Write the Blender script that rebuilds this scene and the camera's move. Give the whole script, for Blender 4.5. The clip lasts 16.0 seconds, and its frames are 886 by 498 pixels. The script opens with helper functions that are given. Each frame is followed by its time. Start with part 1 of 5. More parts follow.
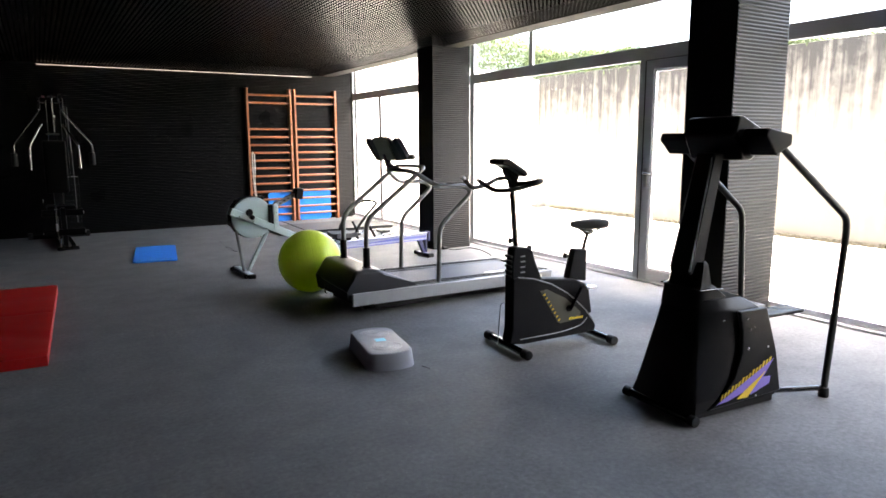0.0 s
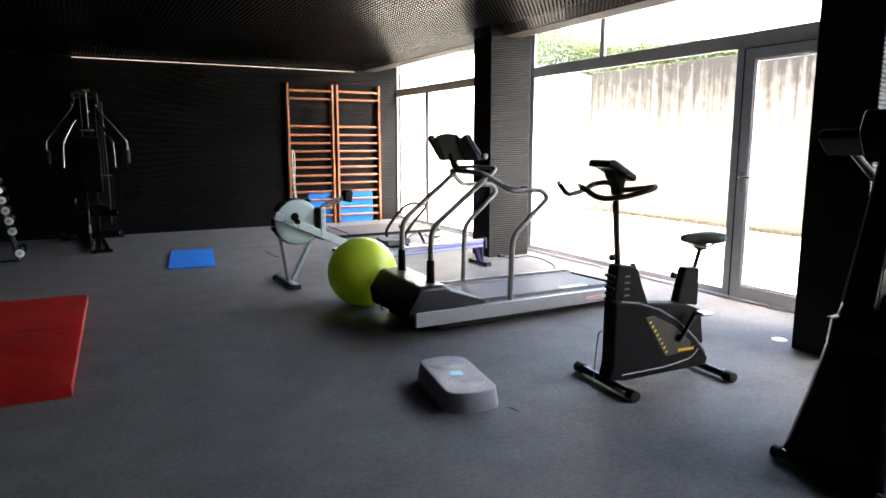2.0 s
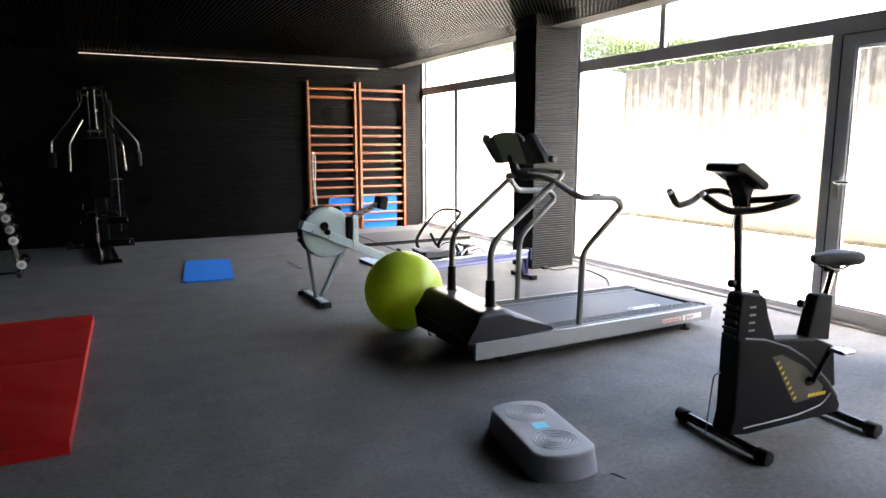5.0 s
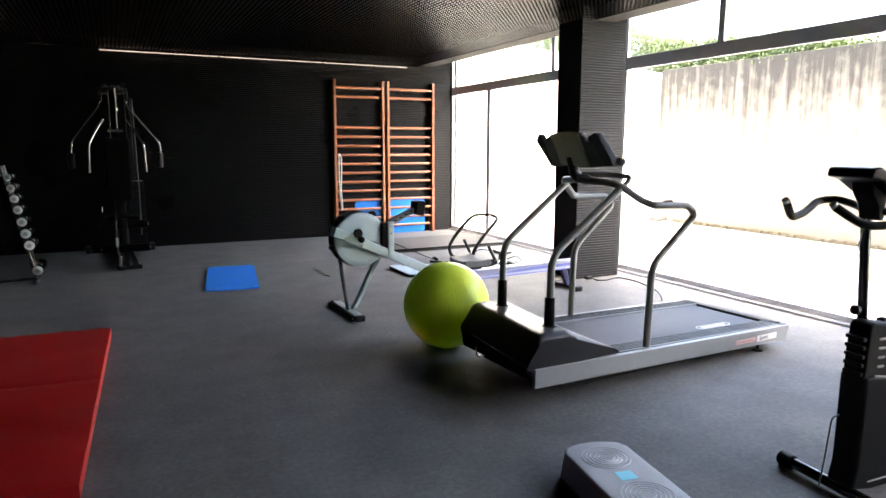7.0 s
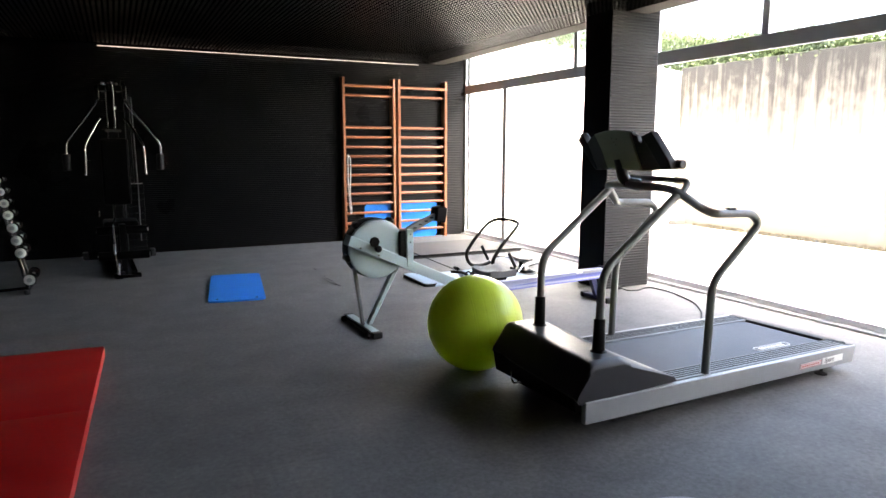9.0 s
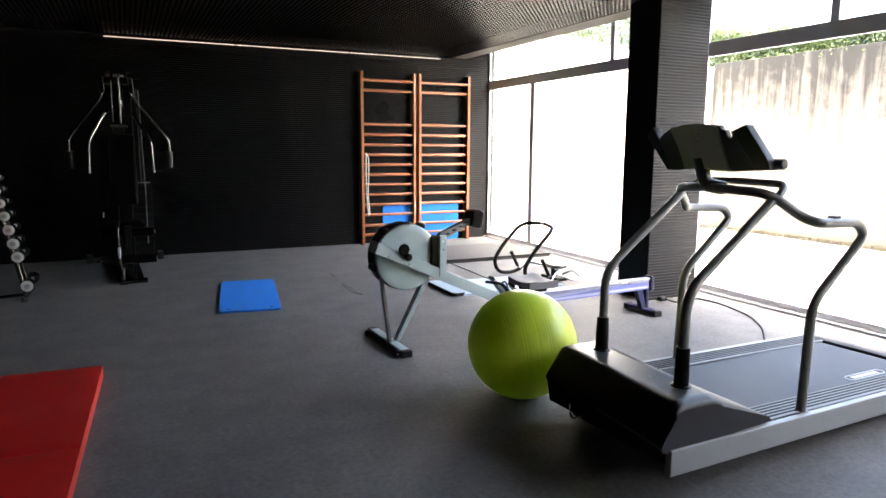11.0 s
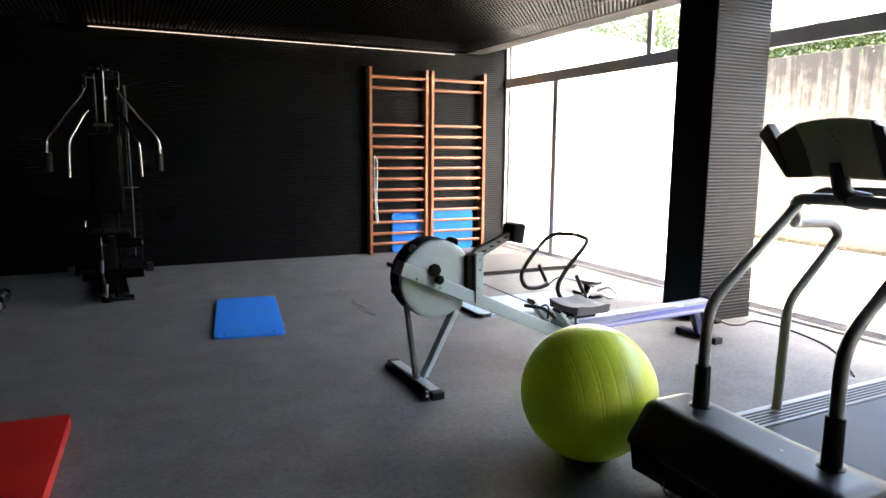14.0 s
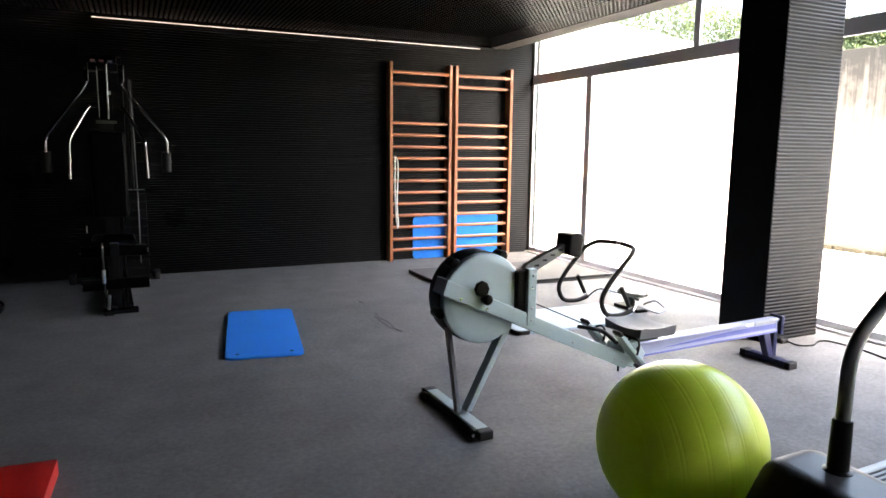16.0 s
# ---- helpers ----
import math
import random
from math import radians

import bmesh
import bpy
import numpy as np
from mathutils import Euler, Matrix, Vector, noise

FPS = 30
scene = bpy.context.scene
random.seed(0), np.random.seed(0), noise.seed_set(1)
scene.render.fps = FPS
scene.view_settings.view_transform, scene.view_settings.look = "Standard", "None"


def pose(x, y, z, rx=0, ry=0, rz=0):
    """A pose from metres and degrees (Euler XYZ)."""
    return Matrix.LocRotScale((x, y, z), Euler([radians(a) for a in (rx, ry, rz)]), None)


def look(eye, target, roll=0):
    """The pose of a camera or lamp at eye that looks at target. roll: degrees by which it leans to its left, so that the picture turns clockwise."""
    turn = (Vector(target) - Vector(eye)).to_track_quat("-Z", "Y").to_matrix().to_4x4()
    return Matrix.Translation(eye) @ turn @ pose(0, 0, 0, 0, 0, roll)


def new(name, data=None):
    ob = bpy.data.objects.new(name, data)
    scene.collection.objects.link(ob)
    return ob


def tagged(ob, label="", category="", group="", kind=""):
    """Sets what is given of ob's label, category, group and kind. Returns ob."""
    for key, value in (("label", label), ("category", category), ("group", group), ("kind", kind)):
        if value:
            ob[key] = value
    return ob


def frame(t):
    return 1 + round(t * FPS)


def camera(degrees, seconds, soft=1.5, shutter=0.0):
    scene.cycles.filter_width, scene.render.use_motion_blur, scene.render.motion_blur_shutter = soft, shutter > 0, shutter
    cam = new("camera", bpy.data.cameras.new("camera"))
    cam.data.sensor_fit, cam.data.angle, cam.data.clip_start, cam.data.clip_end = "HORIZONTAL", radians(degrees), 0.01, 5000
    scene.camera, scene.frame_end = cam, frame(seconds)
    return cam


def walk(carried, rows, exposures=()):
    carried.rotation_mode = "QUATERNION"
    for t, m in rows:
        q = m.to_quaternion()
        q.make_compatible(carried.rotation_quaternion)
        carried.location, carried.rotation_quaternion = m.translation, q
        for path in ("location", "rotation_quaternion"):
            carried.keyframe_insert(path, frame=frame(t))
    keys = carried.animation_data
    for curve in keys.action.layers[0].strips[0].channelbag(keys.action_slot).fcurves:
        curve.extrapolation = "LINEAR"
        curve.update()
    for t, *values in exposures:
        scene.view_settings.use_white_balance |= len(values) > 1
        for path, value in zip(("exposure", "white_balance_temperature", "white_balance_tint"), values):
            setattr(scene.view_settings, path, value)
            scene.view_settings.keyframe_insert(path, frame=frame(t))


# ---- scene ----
cam = camera(67.5, 16.0, soft=1.6)
PATH = [
    (0, (-0.086, -0.037, 1.391), (0.934, 1.654, 1.074), -0.3),
    (0.5, (-0.074, 0.149, 1.392), (0.92, 1.855, 1.079), -0.2),
    (1, (-0.062, 0.352, 1.39), (0.9, 2.077, 1.076), -0.0),
    (1.5, (-0.055, 0.535, 1.389), (0.878, 2.276, 1.07), -0.0),
    (2, (-0.021, 0.724, 1.379), (0.925, 2.458, 1.061), -0.0),
    (2.5, (-0.016, 0.848, 1.382), (0.954, 2.568, 1.067), -0.0),
    (3, (-0.002, 0.981, 1.383), (0.971, 2.7, 1.069), 0.0),
    (3.5, (0.005, 1.1, 1.382), (0.966, 2.826, 1.07), -0.0),
    (4, (0.015, 1.237, 1.377), (0.966, 2.969, 1.065), 0.0),
    (6.5, (0.036, 1.844, 1.358), (0.918, 3.613, 1.051), -0.0),
    (7, (0.047, 1.973, 1.356), (0.925, 3.744, 1.051), 0.1),
    (7.5, (0.057, 2.1, 1.358), (0.939, 3.868, 1.052), 0.1),
    (8, (0.074, 2.209, 1.355), (0.955, 3.979, 1.052), 0.0),
    (8.5, (0.087, 2.319, 1.354), (0.967, 4.09, 1.052), 0.0),
    (9, (0.104, 2.441, 1.354), (0.975, 4.216, 1.052), 0.1),
    (9.5, (0.119, 2.558, 1.352), (0.98, 4.338, 1.05), 0.1),
    (10, (0.131, 2.696, 1.346), (0.982, 4.48, 1.044), 0.2),
    (12.5, (0.216, 3.36, 1.331), (1.06, 5.148, 1.027), 0.4),
    (13, (0.232, 3.479, 1.331), (1.075, 5.268, 1.03), 0.4),
    (13.5, (0.244, 3.59, 1.327), (1.094, 5.376, 1.03), 0.5),
    (14, (0.258, 3.7, 1.325), (1.113, 5.484, 1.031), 0.5),
    (14.5, (0.272, 3.82, 1.323), (1.123, 5.606, 1.027), 0.5),
    (15, (0.288, 3.973, 1.317), (1.133, 5.761, 1.018), 0.6),
    (15.5, (0.297, 4.112, 1.317), (1.137, 5.903, 1.021), 0.7),
    (16, (0.307, 4.237, 1.313), (1.139, 6.033, 1.022), 0.6),
]
walk(cam, [(t, look(eye, target, roll)) for t, eye, target, roll in PATH], [(0, 5.05, 7250, 14), (16, 5.05, 7250, 14)])

# ---- light ----
world = bpy.data.worlds.new("sky")
scene.world = world
world.use_nodes = True
wn = world.node_tree
wn.nodes.clear()
w_out = wn.nodes.new("ShaderNodeOutputWorld")
w_bg = wn.nodes.new("ShaderNodeBackground")
w_sky = wn.nodes.new("ShaderNodeTexSky")
w_sky.sky_type = "NISHITA"
w_sky.sun_disc = False
w_sky.sun_elevation = radians(58)
w_sky.sun_rotation = radians(178)
w_sky.air_density, w_sky.dust_density, w_sky.ozone_density = 1.0, 5.5, 1.0
w_bg.inputs["Strength"].default_value = 0.15
wn.links.new(w_sky.outputs["Color"], w_bg.inputs["Color"])
wn.links.new(w_bg.outputs["Background"], w_out.inputs["Surface"])

sun = new("sun", bpy.data.lights.new("sun", "SUN"))
sun.data.energy, sun.data.angle, sun.data.color = 0.8, radians(0.6), (1.0, 0.96, 0.9)
sun.matrix_world = look((0.25, -6.0, 9.5), (0, 0, 0))


# ---- materials ----
def material(name, color, rough=0.5, metal=0.0, vary=0.12, grain=60.0, blotch=3.0, bump=0.0, bump_scale=200.0,
             rough_vary=0.08, coat=0.0, spec=0.5, tint=None, per_object=0.0, subsurface=0.0):
    """A principled surface with two scales of variation in colour and gloss and a fine relief."""
    m = bpy.data.materials.new(name)
    m.use_nodes = True
    nt = m.node_tree
    p = nt.nodes["Principled BSDF"]
    p.inputs["Metallic"].default_value = metal
    p.inputs["Specular IOR Level"].default_value = spec
    p.inputs["Coat Weight"].default_value = coat
    tc = nt.nodes.new("ShaderNodeTexCoord")
    n1 = nt.nodes.new("ShaderNodeTexNoise")
    n1.inputs["Scale"].default_value, n1.inputs["Detail"].default_value = blotch, 5.0
    n2 = nt.nodes.new("ShaderNodeTexNoise")
    n2.inputs["Scale"].default_value, n2.inputs["Detail"].default_value = grain, 3.0
    for n in (n1, n2):
        nt.links.new(tc.outputs["Object"], n.inputs["Vector"])
    add = nt.nodes.new("ShaderNodeMath")
    add.operation = "MULTIPLY_ADD"
    add.inputs[1].default_value = 0.6
    nt.links.new(n1.outputs["Fac"], add.inputs[0])
    half = nt.nodes.new("ShaderNodeMath")
    half.operation = "MULTIPLY"
    half.inputs[1].default_value = 0.4
    nt.links.new(n2.outputs["Fac"], half.inputs[0])
    nt.links.new(half.outputs[0], add.inputs[2])
    ramp = nt.nodes.new("ShaderNodeMix")
    ramp.data_type = "RGBA"
    a = [c * (1 - vary * 2) for c in color]
    b = [min(1, c * (1 + vary * 2)) for c in (tint or color)]
    ramp.inputs[6].default_value, ramp.inputs[7].default_value = (*a, 1), (*b, 1)
    nt.links.new(add.outputs[0], ramp.inputs[0])
    col = ramp.outputs[2]
    if per_object:
        oi = nt.nodes.new("ShaderNodeObjectInfo")
        hv = nt.nodes.new("ShaderNodeHueSaturation")
        mr = nt.nodes.new("ShaderNodeMapRange")
        mr.inputs["To Min"].default_value, mr.inputs["To Max"].default_value = 1 - per_object, 1 + per_object
        nt.links.new(oi.outputs["Random"], mr.inputs["Value"])
        nt.links.new(mr.outputs[0], hv.inputs["Value"])
        nt.links.new(col, hv.inputs["Color"])
        col = hv.outputs[0]
    nt.links.new(col, p.inputs["Base Color"])
    rr = nt.nodes.new("ShaderNodeMapRange")
    rr.inputs["To Min"].default_value, rr.inputs["To Max"].default_value = max(0.02, rough - rough_vary), min(1, rough + rough_vary)
    nt.links.new(n1.outputs["Fac"], rr.inputs["Value"])
    nt.links.new(rr.outputs[0], p.inputs["Roughness"])
    if bump:
        n3 = nt.nodes.new("ShaderNodeTexNoise")
        n3.inputs["Scale"].default_value, n3.inputs["Detail"].default_value = bump_scale, 4.0
        nt.links.new(tc.outputs["Object"], n3.inputs["Vector"])
        bp = nt.nodes.new("ShaderNodeBump")
        bp.inputs["Strength"].default_value, bp.inputs["Distance"].default_value = bump, 0.002
        nt.links.new(n3.outputs["Fac"], bp.inputs["Height"])
        nt.links.new(bp.outputs[0], p.inputs["Normal"])
    return m


M_FLOOR = material("rubber_floor", (0.138, 0.135, 0.132), 0.7, vary=0.09, grain=45, blotch=2.6, bump=0.5, bump_scale=180, rough_vary=0.07, spec=0.32)
M_RIB = material("ribbed_black_panel", (0.0050, 0.0049, 0.0051), 0.28, vary=0.1, grain=90, blotch=2.0, spec=0.075, rough_vary=0.02)
# Copy of M_RIB, base colour raised for the window glare on the columns.
M_RIB_LIT = material("ribbed_panel_lit", (0.010, 0.0098, 0.0102), 0.36, vary=0.1, grain=90, blotch=2.0, spec=0.08, rough_vary=0.02)
M_WALL = material("black_wall", (0.006, 0.006, 0.006), 0.6, vary=0.15, bump=0.1)
M_MESH = material("black_expanded_metal", (0.002, 0.0019, 0.0019), 0.32, metal=0.0, vary=0.1, spec=0.05, rough_vary=0.05)
M_VOID = material("dark_plenum", (0.001, 0.001, 0.001), 1.0, spec=0.0, rough_vary=0.0)
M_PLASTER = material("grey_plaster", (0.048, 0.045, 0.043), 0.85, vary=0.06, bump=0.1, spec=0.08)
M_ALU = material("grey_aluminium", (0.60, 0.615, 0.66), 0.4, metal=0.1, vary=0.05, grain=150)
M_CHROME = material("chrome", (0.75, 0.75, 0.76), 0.12, metal=1.0, vary=0.04, rough_vary=0.04)
M_STEEL = material("brushed_steel", (0.5, 0.5, 0.51), 0.28, metal=0.9, vary=0.06)
M_TUBE = material("grey_painted_tube", (0.165, 0.17, 0.17), 0.4, vary=0.06)
M_BLACK = material("black_plastic", (0.006, 0.0058, 0.006), 0.3, vary=0.15, spec=0.11, bump=0.05, bump_scale=420)
M_BLACK_MATT = material("black_rubber", (0.007, 0.007, 0.007), 0.62, vary=0.2, spec=0.3, bump=0.2, bump_scale=260)
M_BLACK_GLOSS = material("black_gloss_paint", (0.007, 0.007, 0.0075), 0.16, vary=0.1, coat=0.3)
M_DARKCHROME = material("dark_chrome", (0.22, 0.22, 0.23), 0.17, metal=1.0, vary=0.06, rough_vary=0.04)
M_PAD = material("black_upholstery", (0.0015, 0.0015, 0.0015), 0.45, vary=0.15, spec=0.04, bump=0.15, bump_scale=300)
M_HOOD = material("charcoal_moulded_plastic", (0.024, 0.024, 0.028), 0.36, vary=0.12, spec=0.32, bump=0.12, bump_scale=420)
M_SILVER = material("silver_grey_panel", (0.31, 0.32, 0.325), 0.4, metal=0.2, vary=0.06, grain=40)
M_ROWER = material("pale_grey_green_enamel", (0.39, 0.485, 0.51), 0.36, vary=0.04, grain=50, coat=0.1)
M_RAIL = material("anodised_rail", (0.34, 0.36, 0.50), 0.42, metal=0.2, vary=0.04)
M_RAIL_BLUE = material("dark_blue_enamel", (0.009, 0.011, 0.052), 0.35, vary=0.1)
M_RAIL_STRIPE = material("blue_print", (0.13, 0.15, 0.40), 0.35, vary=0.06)
M_BALL = material("lime_vinyl", (0.63, 0.78, 0.07), 0.3, vary=0.05, grain=30, blotch=4, bump=0.08, bump_scale=60, tint=(0.68, 0.80, 0.08))
def translucent(m, share):
    """Thin vinyl that lets part of the light through."""
    nt = m.node_tree
    p = nt.nodes["Principled BSDF"]
    out = nt.nodes["Material Output"]
    tr = nt.nodes.new("ShaderNodeBsdfTranslucent")
    nt.links.new(p.inputs["Base Color"].links[0].from_socket, tr.inputs["Color"])
    mix = nt.nodes.new("ShaderNodeMixShader")
    mix.inputs[0].default_value = share
    nt.links.new(p.outputs[0], mix.inputs[1])
    nt.links.new(tr.outputs[0], mix.inputs[2])
    nt.links.new(mix.outputs[0], out.inputs["Surface"])


translucent(M_BALL, 0.17)
M_RED = material("red_vinyl", (0.46, 0.013, 0.011), 0.42, vary=0.12, grain=40, blotch=2.5, bump=0.15, bump_scale=30)
M_BLUE = material("blue_foam", (0.010, 0.22, 0.78), 0.62, spec=0.2, vary=0.08, grain=240, bump=0.25, bump_scale=380)
M_PALE = material("pale_blue_foam", (0.36, 0.48, 0.58), 0.6, spec=0.4, vary=0.05, grain=200, bump=0.15, bump_scale=300)
M_WOOD = material("varnished_beech", (0.31, 0.10, 0.036), 0.33, vary=0.14, grain=25, blotch=6, coat=0.25, per_object=0.12)
M_STEP = material("grey_step_plastic", (0.29, 0.29, 0.315), 0.45, vary=0.06, bump=0.15, bump_scale=420)
M_SLAB = material("dark_rubber_slab", (0.075, 0.074, 0.073), 0.75, vary=0.2, spec=0.25, bump=0.4, bump_scale=200)
M_FOOTRAIL = material("worn_metal_rail", (0.17, 0.175, 0.18), 0.42, metal=0.5, vary=0.08)
M_MAST = material("satin_black_paint", (0.010, 0.010, 0.0105), 0.5, vary=0.12, spec=0.05, bump=0.05, bump_scale=420)
M_GRAB = material("dark_grey_tube_paint", (0.03, 0.032, 0.032), 0.45, vary=0.08, spec=0.2)
M_SEAT = material("moulded_seat_plastic", (0.15, 0.15, 0.16), 0.6, vary=0.08, spec=0.25, bump=0.1, bump_scale=300)
M_ARM = material("worn_chrome", (0.35, 0.35, 0.365), 0.16, metal=1.0, vary=0.08, rough_vary=0.06)
M_GREY = material("mid_grey_plastic", (0.16, 0.16, 0.165), 0.42, vary=0.08, bump=0.1, bump_scale=300)
M_BELT = material("running_belt", (0.055, 0.062, 0.08), 0.6, vary=0.08, grain=300, bump=0.2, bump_scale=500, spec=0.35)
M_RING = material("pale_ring_plastic", (0.5, 0.5, 0.53), 0.28, vary=0.05)
M_CYAN = material("cyan_sticker", (0.10, 0.60, 0.74), 0.35, vary=0.05)
M_YELLOW = material("yellow_print", (0.75, 0.5, 0.02), 0.4, vary=0.05)
M_PURPLE = material("purple_print", (0.2, 0.14, 0.5), 0.4, vary=0.05)
# Near-white diffuse base carries the window reflection of the chrome ends.
M_DISC = material("paled_steel_end", (0.86, 0.86, 0.84), 0.4, metal=0.3, vary=0.04)
M_WHITE = material("white_plastic", (0.8, 0.8, 0.78), 0.4, vary=0.03)
M_REDPRINT = material("red_print", (0.5, 0.05, 0.04), 0.4, vary=0.05)
M_SCREEN = material("console_green_black", (0.034, 0.033, 0.022), 0.35, vary=0.15)
M_SHELL = material("dark_olive_plastic", (0.05, 0.053, 0.045), 0.4, vary=0.08, bump=0.1)
M_OLIVE = material("olive_grey_plastic", (0.38, 0.40, 0.28), 0.4, vary=0.08, bump=0.1)
M_GROUND = material("pale_paving", (0.55, 0.53, 0.49), 0.8, vary=0.1, grain=20, blotch=0.7, bump=0.2)
M_WHITEWALL = material("white_render", (0.8, 0.79, 0.76), 0.8, vary=0.04)
M_LEAF = material("hedge_leaf", (0.05, 0.075, 0.02), 0.5, vary=0.25, grain=9, blotch=1.5)
M_STONE = material("dark_stone", (0.03, 0.029, 0.028), 0.85, vary=0.25, bump=0.3, bump_scale=60)
M_SOIL = material("soil", (0.1, 0.08, 0.05), 0.9, vary=0.25)
M_MOSS = material("moss", (0.045, 0.038, 0.022), 0.9, vary=0.4, grain=30)


def concrete():
    """Weathered concrete with dark run-off stains below the coping."""
    m = material("stained_concrete", (0.118, 0.107, 0.087), 0.85, vary=0.08, grain=14, blotch=0.8, bump=0.3, bump_scale=40)
    nt = m.node_tree
    p = nt.nodes["Principled BSDF"]
    base = p.inputs["Base Color"].links[0].from_socket
    geo = nt.nodes.new("ShaderNodeNewGeometry")
    mp = nt.nodes.new("ShaderNodeMapping")
    mp.inputs["Scale"].default_value = (7.0, 7.0, 0.36)
    nt.links.new(geo.outputs["Position"], mp.inputs["Vector"])
    streak = nt.nodes.new("ShaderNodeTexNoise")
    streak.inputs["Scale"].default_value, streak.inputs["Detail"].default_value, streak.inputs["Roughness"].default_value = 1.3, 8.0, 0.65
    nt.links.new(mp.outputs[0], streak.inputs["Vector"])
    sep = nt.nodes.new("ShaderNodeSeparateXYZ")
    nt.links.new(geo.outputs["Position"], sep.inputs[0])
    high = nt.nodes.new("ShaderNodeMapRange")
    high.inputs["From Min"].default_value, high.inputs["From Max"].default_value = 0.5, 2.8
    high.inputs["To Min"].default_value, high.inputs["To Max"].default_value = -0.24, 0.19
    nt.links.new(sep.outputs[2], high.inputs["Value"])
    spot = nt.nodes.new("ShaderNodeTexNoise")
    spot.inputs["Scale"].default_value, spot.inputs["Detail"].default_value, spot.inputs["Roughness"].default_value = 5.0, 9.0, 0.75
    nt.links.new(geo.outputs["Position"], spot.inputs["Vector"])
    both = nt.nodes.new("ShaderNodeMix")
    both.inputs[0].default_value = 0.36
    nt.links.new(streak.outputs["Fac"], both.inputs[2])
    nt.links.new(spot.outputs["Fac"], both.inputs[3])
    s = nt.nodes.new("ShaderNodeMath")
    nt.links.new(both.outputs[0], s.inputs[0])
    nt.links.new(high.outputs[0], s.inputs[1])
    edge = nt.nodes.new("ShaderNodeMapRange")
    edge.inputs["From Min"].default_value, edge.inputs["From Max"].default_value = 0.48, 0.66
    nt.links.new(s.outputs[0], edge.inputs["Value"])
    mix = nt.nodes.new("ShaderNodeMix")
    mix.data_type = "RGBA"
    mix.inputs[7].default_value = (0.019, 0.0165, 0.013, 1)
    nt.links.new(edge.outputs[0], mix.inputs[0])
    nt.links.new(base, mix.inputs[6])
    nt.links.new(mix.outputs[2], p.inputs["Base Color"])
    return m


M_CONCRETE = concrete()


def scuff(m):
    """Smudges, scuffs and dust specks over a floor's colour."""
    nt = m.node_tree
    p = nt.nodes["Principled BSDF"]
    col = p.inputs["Base Color"].links[0].from_socket
    geo = nt.nodes.new("ShaderNodeNewGeometry")

    def layer(scale, detail, rough, lo, hi, a, b):
        n = nt.nodes.new("ShaderNodeTexNoise")
        n.inputs["Scale"].default_value, n.inputs["Detail"].default_value, n.inputs["Roughness"].default_value = scale, detail, rough
        nt.links.new(geo.outputs["Position"], n.inputs["Vector"])
        r = nt.nodes.new("ShaderNodeMapRange")
        for k, v in zip(("From Min", "From Max", "To Min", "To Max"), (lo, hi, a, b)):
            r.inputs[k].default_value = v
        nt.links.new(n.outputs["Fac"], r.inputs["Value"])
        return r.outputs[0]
    smudge = layer(3.2, 6.0, 0.62, 0.36, 0.66, 0.84, 1.14)
    grit = layer(38.0, 3.0, 0.7, 0.35, 0.68, 0.80, 1.20)
    speck = layer(130.0, 1.0, 0.5, 0.70, 0.76, 1.0, 2.0)
    mul = smudge
    for other in (grit, speck):
        k = nt.nodes.new("ShaderNodeMath")
        k.operation = "MULTIPLY"
        nt.links.new(mul, k.inputs[0])
        nt.links.new(other, k.inputs[1])
        mul = k.outputs[0]
    vm = nt.nodes.new("ShaderNodeVectorMath")
    vm.operation = "SCALE"
    nt.links.new(col, vm.inputs[0])
    nt.links.new(mul, vm.inputs["Scale"])
    nt.links.new(vm.outputs[0], p.inputs["Base Color"])


scuff(M_FLOOR)


def glass_material():
    m = bpy.data.materials.new("window_glass")
    m.use_nodes = True
    nt = m.node_tree
    nt.nodes.clear()
    out = nt.nodes.new("ShaderNodeOutputMaterial")
    mix = nt.nodes.new("ShaderNodeMixShader")
    clear = nt.nodes.new("ShaderNodeBsdfTransparent")
    clear.inputs[0].default_value = (0.95, 0.97, 0.96, 1)
    gloss = nt.nodes.new("ShaderNodeBsdfGlossy")
    gloss.inputs["Roughness"].default_value = 0.02
    facing = nt.nodes.new("ShaderNodeLayerWeight")
    facing.inputs["Blend"].default_value = 0.5
    steep = nt.nodes.new("ShaderNodeMath")
    steep.operation = "POWER"
    steep.inputs[1].default_value = 5.0
    nt.links.new(facing.outputs["Facing"], steep.inputs[0])
    share = nt.nodes.new("ShaderNodeMath")
    share.operation = "MULTIPLY_ADD"
    share.inputs[1].default_value, share.inputs[2].default_value = 0.6, 0.03
    nt.links.new(steep.outputs[0], share.inputs[0])
    nt.links.new(share.outputs[0], mix.inputs[0])
    nt.links.new(clear.outputs[0], mix.inputs[1])
    nt.links.new(gloss.outputs[0], mix.inputs[2])
    nt.links.new(mix.outputs[0], out.inputs["Surface"])
    return m


M_GLASS = glass_material()


def glow(name, color, strength):
    m = bpy.data.materials.new(name)
    m.use_nodes = True
    p = m.node_tree.nodes["Principled BSDF"]
    p.inputs["Base Color"].default_value = (0.8, 0.8, 0.8, 1)
    p.inputs["Emission Color"].default_value = (*color, 1)
    p.inputs["Emission Strength"].default_value = strength
    return m


M_LED = glow("led_light", (1.0, 0.78, 0.66), 0.04)


